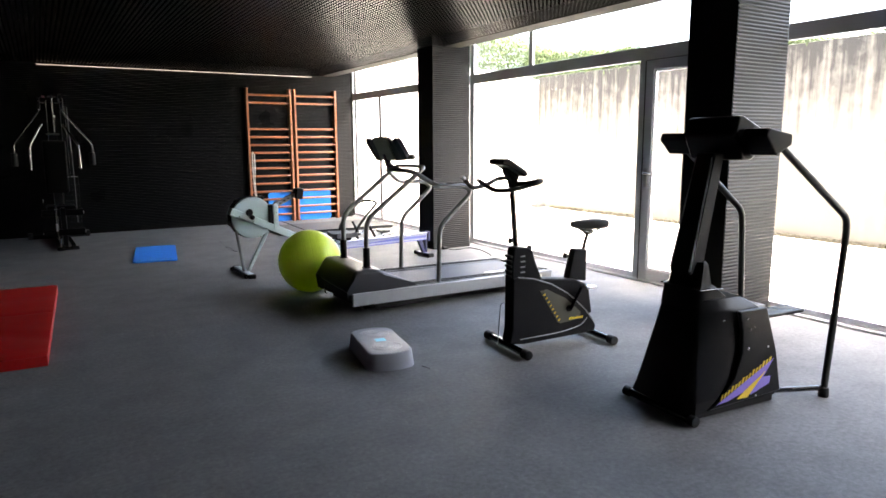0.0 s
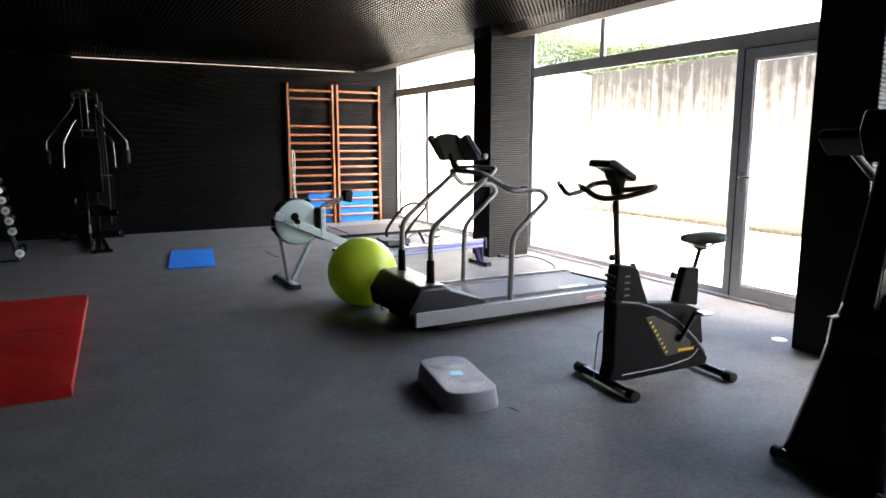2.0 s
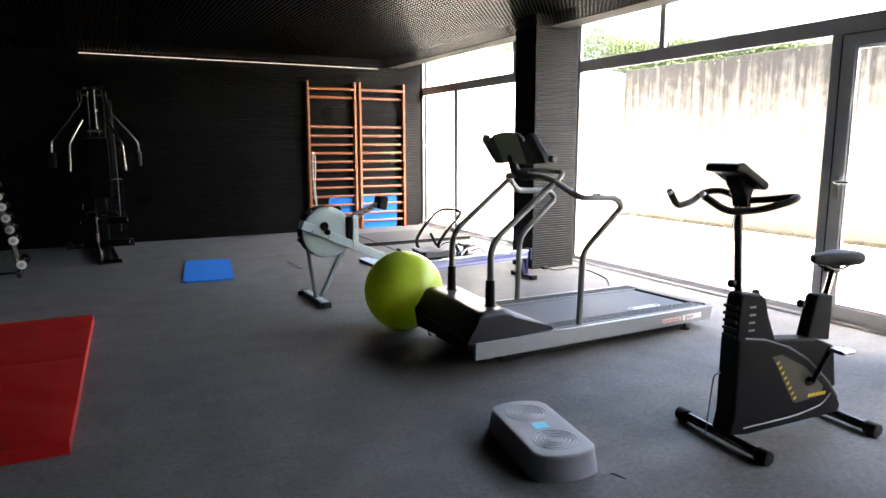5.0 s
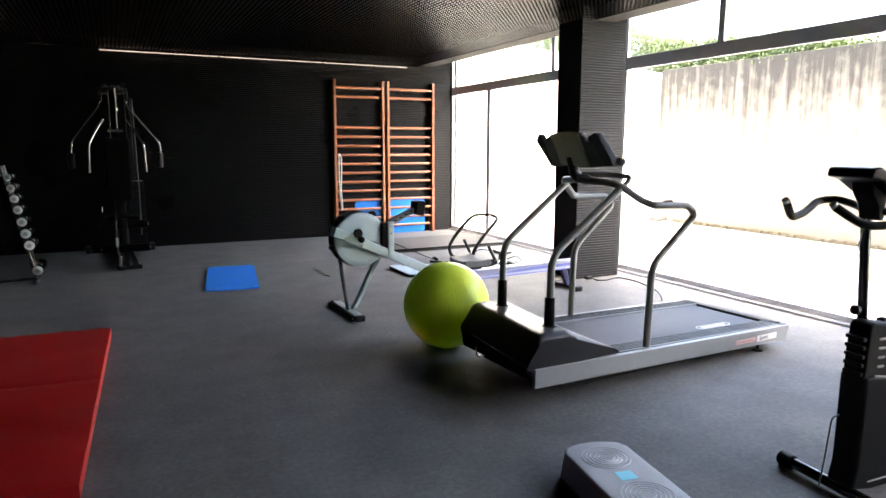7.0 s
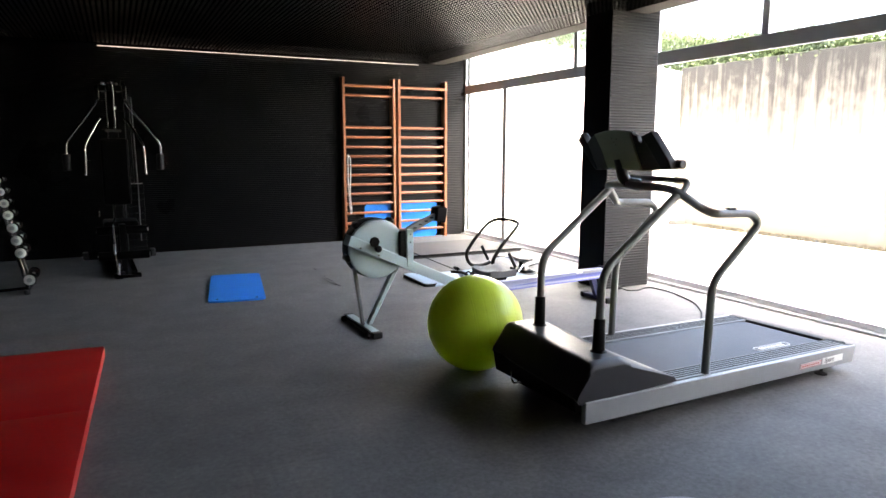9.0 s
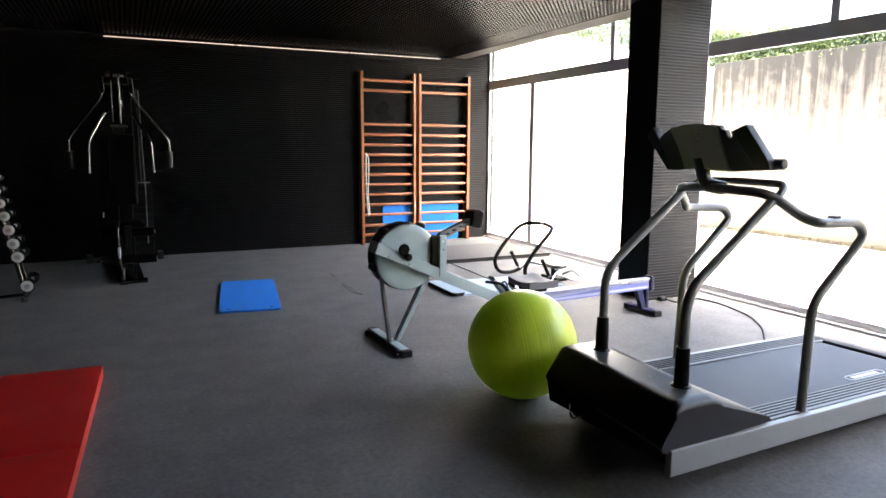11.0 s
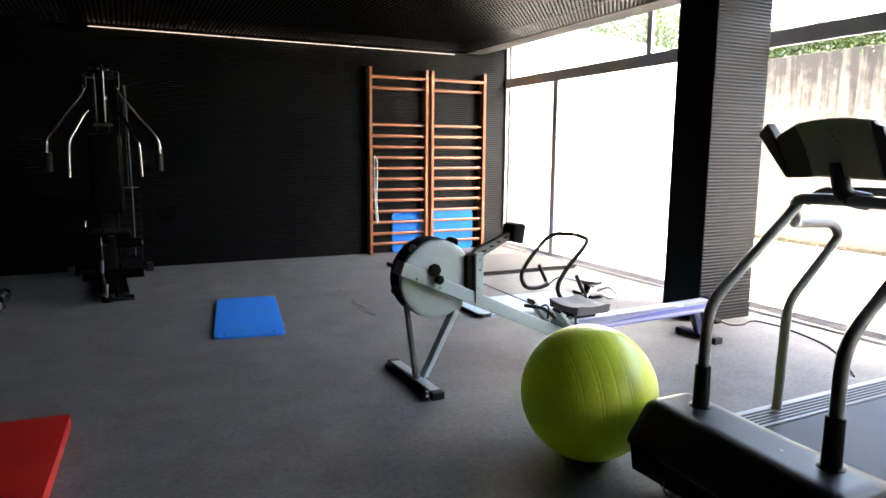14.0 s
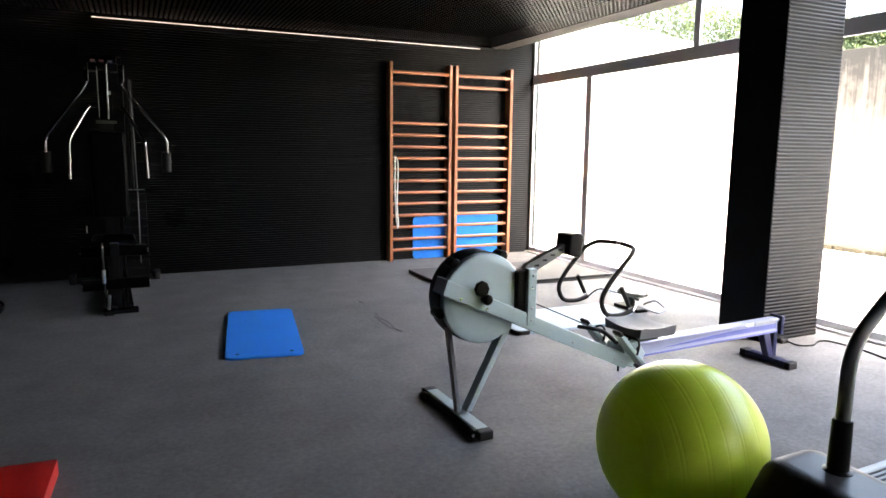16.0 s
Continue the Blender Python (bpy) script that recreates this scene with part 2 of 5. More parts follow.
# ---- shape helpers ----
def box(bm, lo, hi, bevel=0.0, seg=2):
    """An upright block from corner lo to corner hi, with rounded edges."""
    made = bmesh.ops.create_cube(bm, size=1.0)
    for v in made["verts"]:
        for i in range(3):
            v.co[i] = lo[i] + (v.co[i] + 0.5) * (hi[i] - lo[i])
    if bevel:
        edges = {e for v in made["verts"] for e in v.link_edges}
        bmesh.ops.bevel(bm, geom=list(edges), offset=bevel, segments=seg, profile=0.5, affect="EDGES")


def fillet(points, radius, steps=5):
    """The polyline with its corners rounded."""
    pts = [Vector(p) for p in points]
    out = [pts[0]]
    for a, b, c in zip(pts, pts[1:], pts[2:]):
        d0, d1 = (a - b), (c - b)
        r = min(radius, d0.length * 0.48, d1.length * 0.48)
        p0, p1 = b + d0.normalized() * r, b + d1.normalized() * r
        for i in range(steps + 1):
            t = i / steps
            out.append(p0 * (1 - t) ** 2 + b * 2 * t * (1 - t) + p1 * t * t)
    out.append(pts[-1])
    return out


def tube(bm, points, r, n=12, radius=0.0, taper=None, closed=False):
    """A round bar along the points."""
    pts = fillet(points, radius) if radius else [Vector(p) for p in points]
    pts = [p for i, p in enumerate(pts) if i == 0 or (p - pts[i - 1]).length > 1e-5]
    k = len(pts)
    rings, up = [], None
    for i, p in enumerate(pts):
        if closed:
            d = (pts[(i + 1) % k] - pts[i - 1]).normalized()
        else:
            d = (pts[min(i + 1, k - 1)] - pts[max(i - 1, 0)]).normalized()
        if up is None:
            up = Vector((0, 0, 1)) if abs(d.z) < 0.9 else Vector((1, 0, 0))
        side = d.cross(up).normalized()
        up = side.cross(d).normalized()
        rr = r if taper is None else r * (1 + (taper - 1) * i / (k - 1))
        rings.append([bm.verts.new(p + rr * (math.cos(2 * math.pi * j / n) * side + math.sin(2 * math.pi * j / n) * up)) for j in range(n)])
    pairs = list(zip(rings, rings[1:])) + ([(rings[-1], rings[0])] if closed else [])
    for a, b in pairs:
        for j in range(n):
            bm.faces.new((a[j], a[(j + 1) % n], b[(j + 1) % n], b[j]))
    if not closed:
        bm.faces.new(rings[0][::-1])
        bm.faces.new(rings[-1])


def lathe(bm, profile, axis=(0, 0, 1), at=(0, 0, 0), n=24):
    """Turns a profile of (radius, height) about an axis through at."""
    q = Vector((0, 0, 1)).rotation_difference(Vector(axis))
    rings = []
    for r, h in profile:
        rings.append([bm.verts.new(Vector(at) + q @ Vector((r * math.cos(2 * math.pi * j / n), r * math.sin(2 * math.pi * j / n), h))) for j in range(n)])
    for a, b in zip(rings, rings[1:]):
        for j in range(n):
            bm.faces.new((a[j], a[(j + 1) % n], b[(j + 1) % n], b[j]))
    bm.faces.new(rings[0][::-1])
    bm.faces.new(rings[-1])


def prism(bm, outline, y0, y1, bevel=0.0, seg=2, inset=0.0, axis="y"):
    """An (x, z) outline drawn out from y0 to y1 (or an (x, y) outline along z)."""
    def place(a, b, c):
        return (a, c, b) if axis == "y" else (a, b, c)
    cx = sum(p[0] for p in outline) / len(outline)
    cz = sum(p[1] for p in outline) / len(outline)
    lo = [bm.verts.new(place(a, b, y0)) for a, b in outline]
    hi = [bm.verts.new(place(cx + (a - cx) * (1 - inset), cz + (b - cz) * (1 - inset), y1)) for a, b in outline]
    n = len(outline)
    faces = [bm.faces.new(lo), bm.faces.new(hi[::-1])]
    for i in range(n):
        faces.append(bm.faces.new((lo[(i + 1) % n], lo[i], hi[i], hi[(i + 1) % n])))
    bmesh.ops.recalc_face_normals(bm, faces=faces)
    if bevel:
        edges = {e for f in faces for e in f.edges}
        bmesh.ops.bevel(bm, geom=list(edges), offset=bevel, segments=seg, profile=0.5, affect="EDGES", clamp_overlap=True)


def loft(bm, rings, cap=True):
    """Skins a row of closed rings with the same number of points."""
    made = [[bm.verts.new(p) for p in ring] for ring in rings]
    n = len(made[0])
    faces = []
    for a, b in zip(made, made[1:]):
        for j in range(n):
            faces.append(bm.faces.new((a[j], a[(j + 1) % n], b[(j + 1) % n], b[j])))
    if cap:
        faces += [bm.faces.new(made[0][::-1]), bm.faces.new(made[-1])]
    bmesh.ops.recalc_face_normals(bm, faces=faces)


def rounded_rect(w, d, r, steps=4, cx=0.0, cy=0.0):
    """Points (x, y) of a rectangle with round corners."""
    out = []
    for sx, sy, a0 in ((1, 1, 0), (-1, 1, 90), (-1, -1, 180), (1, -1, 270)):
        for i in range(steps + 1):
            a = radians(a0 + 90 * i / steps)
            out.append((cx + sx * (w / 2 - r) + r * math.cos(a), cy + sy * (d / 2 - r) + r * math.sin(a)))
    return out


def mesh_of(name, bm, mat, sharp=50):
    me = bpy.data.meshes.new(name)
    bm.normal_update()
    bm.to_mesh(me)
    bm.free()
    for m in (mat if isinstance(mat, (list, tuple)) else [mat]):
        me.materials.append(m)
    me.polygons.foreach_set("use_smooth", [True] * len(me.polygons))
    # normals weighted by area, so that flat faces stay flat beside their rounded edges
    normal = np.array([p.normal for p in me.polygons])
    area = np.array([p.area for p in me.polygons])
    around = [[] for _ in me.vertices]
    for p in me.polygons:
        for v in p.vertices:
            around[v].append(p.index)
    limit, out = math.cos(radians(sharp)), []
    for p in me.polygons:
        for v in p.vertices:
            near = around[v]
            n = normal[near]
            w = area[near] * ((n @ normal[p.index]) > limit)
            total = w @ n
            length = math.sqrt(total @ total)
            out.append(tuple(total / length) if length > 1e-12 else tuple(normal[p.index]))
    me.normals_split_custom_set(out)
    return me


def thing(name, x, y, z=0.0, turn=0.0, label="", category="", group="", kind=""):
    """An Empty at the base of a thing, under which its parts hang."""
    ob = new(name)
    ob.matrix_world = pose(x, y, z, 0, 0, turn)
    ob.empty_display_size = 0.1
    return tagged(ob, label, category, group, kind)


def part(name, bm, mat, parent, label=""):
    ob = new(name, mesh_of(name, bm, mat))
    ob.parent = parent
    return tagged(ob, label) if label else ob


def solid(name, bm, mat, label="", category="", group="", kind="", at=None):
    ob = new(name, mesh_of(name, bm, mat))
    if at is not None:
        ob.matrix_world = at
    return tagged(ob, label, category, group, kind)


def B():
    return bmesh.new()


def block(name, lo, hi, mat, parent, label="", bevel=0.004):
    bm = B()
    box(bm, lo, hi, bevel)
    return part(name, bm, mat, parent, label)


def bar(name, points, r, mat, parent, label="", radius=0.0, n=12):
    bm = B()
    tube(bm, points, r, n, radius)
    return part(name, bm, mat, parent, label)


# ---- the room ----
X_WIN, Y_BACK, Z_CEIL = 5.04, 11.75, 2.60
X_LEFT, Y_FRONT = -4.6, -3.8

bm = B()
box(bm, (X_LEFT, Y_FRONT, -0.028), (X_WIN + 0.07, Y_BACK + 0.2, 0.0))
solid("floor", bm, M_FLOOR, "dark grey speckled rubber sports floor", "floor", kind="structure")


RIB = [(0.0, 0.0), (0.12, 0.0), (0.24, 0.45), (0.40, 0.9), (0.56, 1.0), (0.72, 0.9), (0.88, 0.45)]


def ribbed_wall(name, x0, x1, y, z1, pitch=0.026, depth=0.0042):
    """A panel with horizontal ribs that faces -y, with a flat back."""
    bm = B()
    rows = []
    n = int(z1 / pitch)
    for i in range(n):
        z = i * pitch
        for dz, out in RIB:
            rows.append((z + dz * pitch, y - out * depth))
    rows.append((z1, y))
    outline = rows + [(z1, y + 0.2), (0.0, y + 0.2)]
    left = [bm.verts.new((x0, b, a)) for a, b in outline]
    right = [bm.verts.new((x1, b, a)) for a, b in outline]
    k = len(outline)
    for i in range(k):
        bm.faces.new((left[i], left[(i + 1) % k], right[(i + 1) % k], right[i]))
    bm.faces.new(left[::-1])
    bm.faces.new(right)
    bmesh.ops.recalc_face_normals(bm, faces=bm.faces[:])
    return solid(name, bm, M_RIB, "black wall of horizontally ribbed acoustic panel", "wall", kind="structure")


ribbed_wall("wall_north", X_LEFT, X_WIN + 0.2, Y_BACK, 3.0)
for nm, lo, hi in (("wall_west", (X_LEFT - 0.2, Y_FRONT, 0), (X_LEFT, Y_BACK + 0.2, 3.0)),
                   ("wall_south", (X_LEFT - 0.2, Y_FRONT - 0.2, 0), (X_WIN + 0.07, Y_FRONT, 3.0))):
    bm = B()
    box(bm, lo, hi)
    solid(nm, bm, M_WALL, "plain black painted wall", "wall", kind="structure")


def ribbed_column(name, x0, x1, y0, y1, z1, pitch=0.026, depth=0.006):
    bm = B()
    rings = []
    for i in range(int(z1 / pitch)):
        for dz, rise in RIB:
            z, out = (i + dz) * pitch, rise * depth
            rings.append([(x0, y0 - out, z), (x1, y0 - out, z), (x1, y1, z), (x0, y1, z)])
    rings.append([(x0, y0, z1), (x1, y0, z1), (x1, y1, z1), (x0, y1, z1)])
    loft(bm, rings)
    col = solid(name, bm, M_RIB_LIT, "square column clad in black ribbed panel", "column", kind="structure")
    for xa, xb in ((x0 - 0.004, x0 + 0.002), (x1 - 0.002, x1 + 0.004)):
        block("side_panel", (xa, y0 + 0.001, 0.0), (xb, y1 + 0.002, z1 - 0.01), M_RIB_LIT, col, bevel=0.001)
    return col


ribbed_column("column_1", 4.14, 4.74, 3.0, 3.40, 2.85)
ribbed_column("column_2", 4.265, 4.825, 7.41, 7.79, 2.85)


def expanded_ceiling():
    """Strands of expanded metal under a dark void, joined into one mesh."""
    lw, sw, strand, tilt = 0.110, 0.046, 0.013, 0.0027
    x0, x1, y0, y1 = -3.0, 4.42, 1.0, Y_BACK - 0.05
    nx, ny = int((x1 - x0) / sw), int((y1 - y0) / (lw / 2))
    i, j = np.meshgrid(np.arange(nx), np.arange(ny + 1), indexing="ij")
    verts, faces, base = [], [], 0
    for sign in (1, -1):
        y = y0 + j * lw / 2
        x = x0 + 0.03 + i * sw + np.where((j % 2) == 0, -1, 1) * sign * (sw / 4)
        z = np.full_like(y, Z_CEIL)
        a = np.stack([x - strand / 2, y, z], -1)
        b = np.stack([x + strand / 2, y, z + tilt], -1)
        count = nx * (ny + 1)
        verts.append(a.reshape(-1, 3))
        verts.append(b.reshape(-1, 3))
        ii, jj = np.meshgrid(np.arange(nx), np.arange(ny), indexing="ij")
        p = (ii * (ny + 1) + jj).ravel() + base
        q = p + 1
        faces.append(np.stack([p, q, q + count, p + count], -1))
        base += 2 * count
    top = Z_CEIL + 0.12
    slab = np.array([(X_LEFT, Y_FRONT, top), (4.42, Y_FRONT, top), (4.42, Y_BACK, top), (X_LEFT, Y_BACK, top)])
    verts.append(slab)
    faces.append(np.array([[base + 3, base + 2, base + 1, base]]))
    base += 4
    # black boards round the mesh field
    for lo, hi in (((X_LEFT, Y_FRONT), (4.42, y0)), ((X_LEFT, y0), (x0, Y_BACK)), ((x0, Y_BACK - 0.05), (0.0, Y_BACK)), ((4.24, Y_BACK - 0.05), (4.42, Y_BACK))):
        verts.append(np.array([(lo[0], lo[1], Z_CEIL), (hi[0], lo[1], Z_CEIL), (hi[0], hi[1], Z_CEIL), (lo[0], hi[1], Z_CEIL)]))
        faces.append(np.array([[base + 3, base + 2, base + 1, base]]))
        base += 4
    me = bpy.data.meshes.new("ceiling")
    v, f = np.concatenate(verts), np.concatenate(faces)
    me.from_pydata(v.tolist(), [], f.tolist())
    me.materials.append(M_MESH)
    me.materials.append(M_VOID)
    idx = np.zeros(len(f), dtype=np.int32)
    idx[-5:] = 1
    me.polygons.foreach_set("material_index", idx)
    me.update()
    return tagged(new("ceiling", me), "black expanded metal mesh ceiling", "ceiling", kind="structure")


expanded_ceiling()
bm = B()
box(bm, (X_LEFT - 0.2, Y_FRONT - 0.2, 3.0), (X_WIN + 0.2, Y_BACK + 0.2, 3.25))
solid("roof", bm, M_PLASTER, "flat concrete roof slab over the room", "roof", kind="structure")
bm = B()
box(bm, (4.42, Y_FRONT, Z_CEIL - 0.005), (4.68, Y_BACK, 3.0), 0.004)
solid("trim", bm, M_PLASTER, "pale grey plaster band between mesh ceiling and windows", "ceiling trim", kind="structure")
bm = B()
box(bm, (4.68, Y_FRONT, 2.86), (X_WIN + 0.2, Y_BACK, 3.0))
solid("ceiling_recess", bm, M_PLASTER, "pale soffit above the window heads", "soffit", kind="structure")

# light strip at the top of the north wall
strip = thing("led_strip", 0.0, Y_BACK - 0.03, Z_CEIL - 0.038, label="thin warm white light strip along ceiling edge", category="light strip")
for a, b in ((0.0, 1.45), (1.465, 2.90), (2.915, 4.25)):
    block("diffuser", (a, -0.005, 0.002), (b, 0.005, 0.010), M_LED, strip, bevel=0.002)

# ---- windows ----


def frame_bar(name, y0, y1, z0, z1, parent, x0=X_WIN, x1=X_WIN + 0.032, mat=None):
    return block(name, (x0, y0, z0), (x1, y1, z1), mat or M_ALU, parent, bevel=0.004)


def pane(y0, y1, z0, z1, parent):
    ob = block("pane", (X_WIN + 0.012, y0, z0), (X_WIN + 0.024, y1, z1), M_GLASS, parent, "clear window glass", bevel=0.0)
    ob.visible_shadow = False
    return ob


def window(name, y0, y1, low, high, gap=None, half=0.03, end=0.05):
    """Fixed glazing from y0 to y1 with a transom; low and high: mullions below and above it; gap: the door's opening."""
    w = thing(name, 0, 0, label="tall grey aluminium framed fixed window", category="window", kind="structure")
    zt0, zt1, zh = 2.17, 2.297, 2.82
    frame_bar("head", y0, y1, zh, 2.86, w)
    frame_bar("transom", y0 + 0.05, y1 - end, zt0, zt1, w)
    frame_bar("jamb", y0, y0 + 0.05, 0.0, zh, w)
    frame_bar("jamb", y1 - end, y1, 0.0, zh, w)
    lows = [y0 + 0.05] + [v for m in low for v in (m - half, m + half)] + [y1 - end]
    highs = [y0 + 0.05] + [v for m in high for v in (m - 0.036, m + 0.036)] + [y1 - end]
    for m in low:
        frame_bar("mullion", m - half, m + half, 0.0, zt0, w)
    for m in high:
        frame_bar("mullion", m - 0.036, m + 0.036, zt1, zh, w)
    for a, b in zip(lows[::2], lows[1::2]):
        if gap and a < (gap[0] + gap[1]) / 2 < b:
            continue
        frame_bar("window_sill", a, b, 0.0, 0.07, w)
        pane(a - 0.004, b + 0.004, 0.068, zt0 + 0.002, w)
    for a, b in zip(highs[::2], highs[1::2]):
        pane(a - 0.004, b + 0.004, zt1 - 0.002, zh + 0.002, w)
    return w


window("window_1", 7.68, 11.742, [10.56], [8.98], half=0.05, end=0.035)
window("window_2", 3.30, 7.68, [4.658], [6.415], gap=(3.5, 4.5), half=0.04)
window("window_3", -1.3, 3.30, [0.2, 1.7], [0.2, 1.7])
bm = B()
box(bm, (X_WIN, Y_FRONT, 0), (X_WIN + 0.15, -1.3, 2.86))
solid("wall_east", bm, M_WALL, "plain black painted wall", "wall", kind="structure")
door = thing("door_1", X_WIN, 4.608, label="closed glazed grey aluminium door", category="door", kind="structure")
D0, DT = -1.17, 2.16
for nm, lo, hi in (("stile", (-0.012, -0.10, 0.012), (0.05, 0.0, DT)), ("stile", (-0.012, D0, 0.012), (0.05, D0 + 0.1, DT)),
                   ("top_rail", (-0.012, D0 + 0.1, DT - 0.09), (0.05, -0.1, DT)), ("bottom_rail", (-0.012, D0 + 0.1, 0.012), (0.05, -0.1, 0.13))):
    block(nm, lo, hi, M_ALU, door)
glass = block("pane", (0.015, D0 + 0.098, 0.128), (0.027, -0.098, DT - 0.088), M_GLASS, door, "clear door glass", bevel=0.0)
glass.visible_shadow = False
for nm, lo, hi in (("gasket", (-0.0155, 0.0005, 0.012), (0.04, 0.0075, DT)), ("gasket", (-0.0155, D0, DT + 0.001), (0.04, 0.0, DT + 0.006))):
    block(nm, lo, hi, M_BLACK_MATT, door, "black rubber door seal", bevel=0.0)
for nm, lo, hi in (("glazing_bead", (-0.004, -0.118, 0.13), (0.014, -0.1005, DT - 0.09)), ("glazing_bead", (-0.004, D0 + 0.1005, 0.13), (0.014, D0 + 0.118, DT - 0.09)),
                   ("glazing_bead", (-0.004, D0 + 0.118, 0.1305), (0.014, -0.118, 0.148)), ("glazing_bead", (-0.004, D0 + 0.118, DT - 0.108), (0.014, -0.118, DT - 0.0905))):
    block(nm, lo, hi, M_ALU, door, bevel=0.004)
handle = bar("handle", [(-0.012, -0.05, 1.08), (-0.055, -0.05, 1.08), (-0.055, -0.17, 1.08)], 0.01, M_CHROME, door, "chrome lever handle", radius=0.02)
block("handle_plate", (-0.02, -0.07, 0.95), (-0.0125, -0.03, 1.13), M_STEEL, door, bevel=0.002)

# floor track along the glazing
track = thing("floor_track", X_WIN, 0, label="worn metal track along the foot of the glazing", category="floor track", kind="structure")
for a, b in ((-0.05, -0.035), (-0.015, 0.0)):
    block("rail", (a, Y_FRONT, 0.0), (b, Y_BACK, 0.02), M_ALU, track, bevel=0.002)
block("channel", (-0.035, Y_FRONT, 0.0), (-0.015, Y_BACK, 0.006), M_BLACK_MATT, track, bevel=0.0)

# ---- outdoors ----
bm = B()
box(bm, (-300, -300, -0.4), (300, 300, -0.03))
solid("ground", bm, M_GROUND, "pale sunlit paving of the yard", "ground", kind="structure")
bm = B()
prism(bm, [(-30, -0.03), (11.64, -0.03), (11.64, 2.78), (-30, 2.74)], 0, 0.3, 0.01)
solid("garden_wall", bm, M_CONCRETE, "tall weathered concrete wall with dark run-off stains", "wall", kind="structure", at=pose(9.73, 0, 0, 0, 0, 90))
bm = B()
prism(bm, [(X_WIN + 0.075, -0.03), (9.73, -0.03), (9.73, 2.71), (X_WIN + 0.075, 3.15)], 11.70, 11.95, 0.01)
solid("side_wall", bm, M_WHITEWALL, "white rendered wall closing the yard", "wall", kind="structure")
bm = B()
box(bm, (9.73, -30, -0.03), (40, 40, 2.66))
solid("bank", bm, M_SOIL, "raised earth behind the yard wall", "bank", kind="structure")


def hedge():
    rng = np.random.default_rng(5)
    n = 110000
    y = np.concatenate([rng.uniform(-6, 12, n // 2), rng.uniform(8.5, 18, n - n // 2)])
    top = np.interp(y, (4, 9, 9.6, 10.8, 11.8, 12.4, 13, 14, 15), (0.08, 0.22, 0.38, 0.52, 0.62, 0.72, 0.92, 1.45, 1.65))
    top += 0.05 * np.sin(y * 2.1) + 0.04 * np.sin(y * 5.3 + 1)
    u = rng.uniform(0, 1, n) ** 0.8
    z = 2.66 + u * (top + 0.1 + rng.normal(0, 0.05, n))
    x = 9.85 + rng.uniform(0, 1, n) ** 1.5 * 0.9 - 0.12 * np.sin(y * 3.7) * u
    over = (rng.uniform(0, 1, n) < 0.008) & (y < 11.4)
    x = np.where(over, rng.uniform(9.37, 9.73, n), x)
    z = np.where(over, rng.uniform(2.68, 2.86, n), z)
    a, b, s = rng.uniform(0, 6.28, n), rng.uniform(-1.2, 1.2, n), rng.uniform(0.018, 0.04, n)
    d1 = np.stack([np.cos(a) * np.cos(b), np.sin(a) * np.cos(b), np.sin(b)], -1)
    d2 = np.cross(d1, rng.normal(size=(n, 3)))
    d2 /= np.linalg.norm(d2, axis=1)[:, None]
    c = np.stack([x, y, z], -1)
    s = s[:, None]
    v = np.stack([c - d1 * s, c + d2 * s * 0.5, c + d1 * s, c - d2 * s * 0.5], 1).reshape(-1, 3)
    f = np.arange(4 * n).reshape(-1, 4)
    me = bpy.data.meshes.new("hedge")
    me.from_pydata(v.tolist(), [], f.tolist())
    me.materials.append(M_LEAF)
    me.update()
    return tagged(new("hedge", me), "dense sunlit green hedge on top of the wall", "hedge", kind="stuff")


hedge()


# ---- loose things ----
def ball():
    bm = B()
    R, n, k = 0.294, 96, 360
    prof = []
    for i in range(k + 1):
        a = math.pi * i / k
        groove = 0.0
        for g in (0.24, 0.30, 0.345, 0.36, 0.43, 0.445, 0.51, 0.57, 0.585, 0.66, 0.74):
            groove += 0.0007 * math.exp(-((i / k - g) / 0.0028) ** 2)
        prof.append((max(1e-4, (R - groove) * math.sin(a)), -(R - groove) * math.cos(a)))
    lathe(bm, prof, (0.95, -0.24, 0.10), (0, 0, 0), n)
    for v in bm.verts:
        v.co.z = max(v.co.z, -R + 0.006)
    return solid("gym_ball", bm, M_BALL, "lime green inflated gym ball beside the treadmill", "gym ball", at=pose(2.035, 5.925, R - 0.006))


ball()


def word(text, size, mat, parent, at):
    """A slanted printed word as a thin mesh."""
    cu = bpy.data.curves.new("word", "FONT")
    cu.body, cu.size, cu.shear, cu.extrude = text, size, 0.3, 0.0004
    holder = bpy.data.objects.new("word", cu)
    me = bpy.data.meshes.new_from_object(holder)
    bpy.data.objects.remove(holder)
    me.materials.clear()
    me.materials.append(mat)
    ob = new("lettering", me)
    ob.parent = parent
    ob.matrix_local = at
    return ob


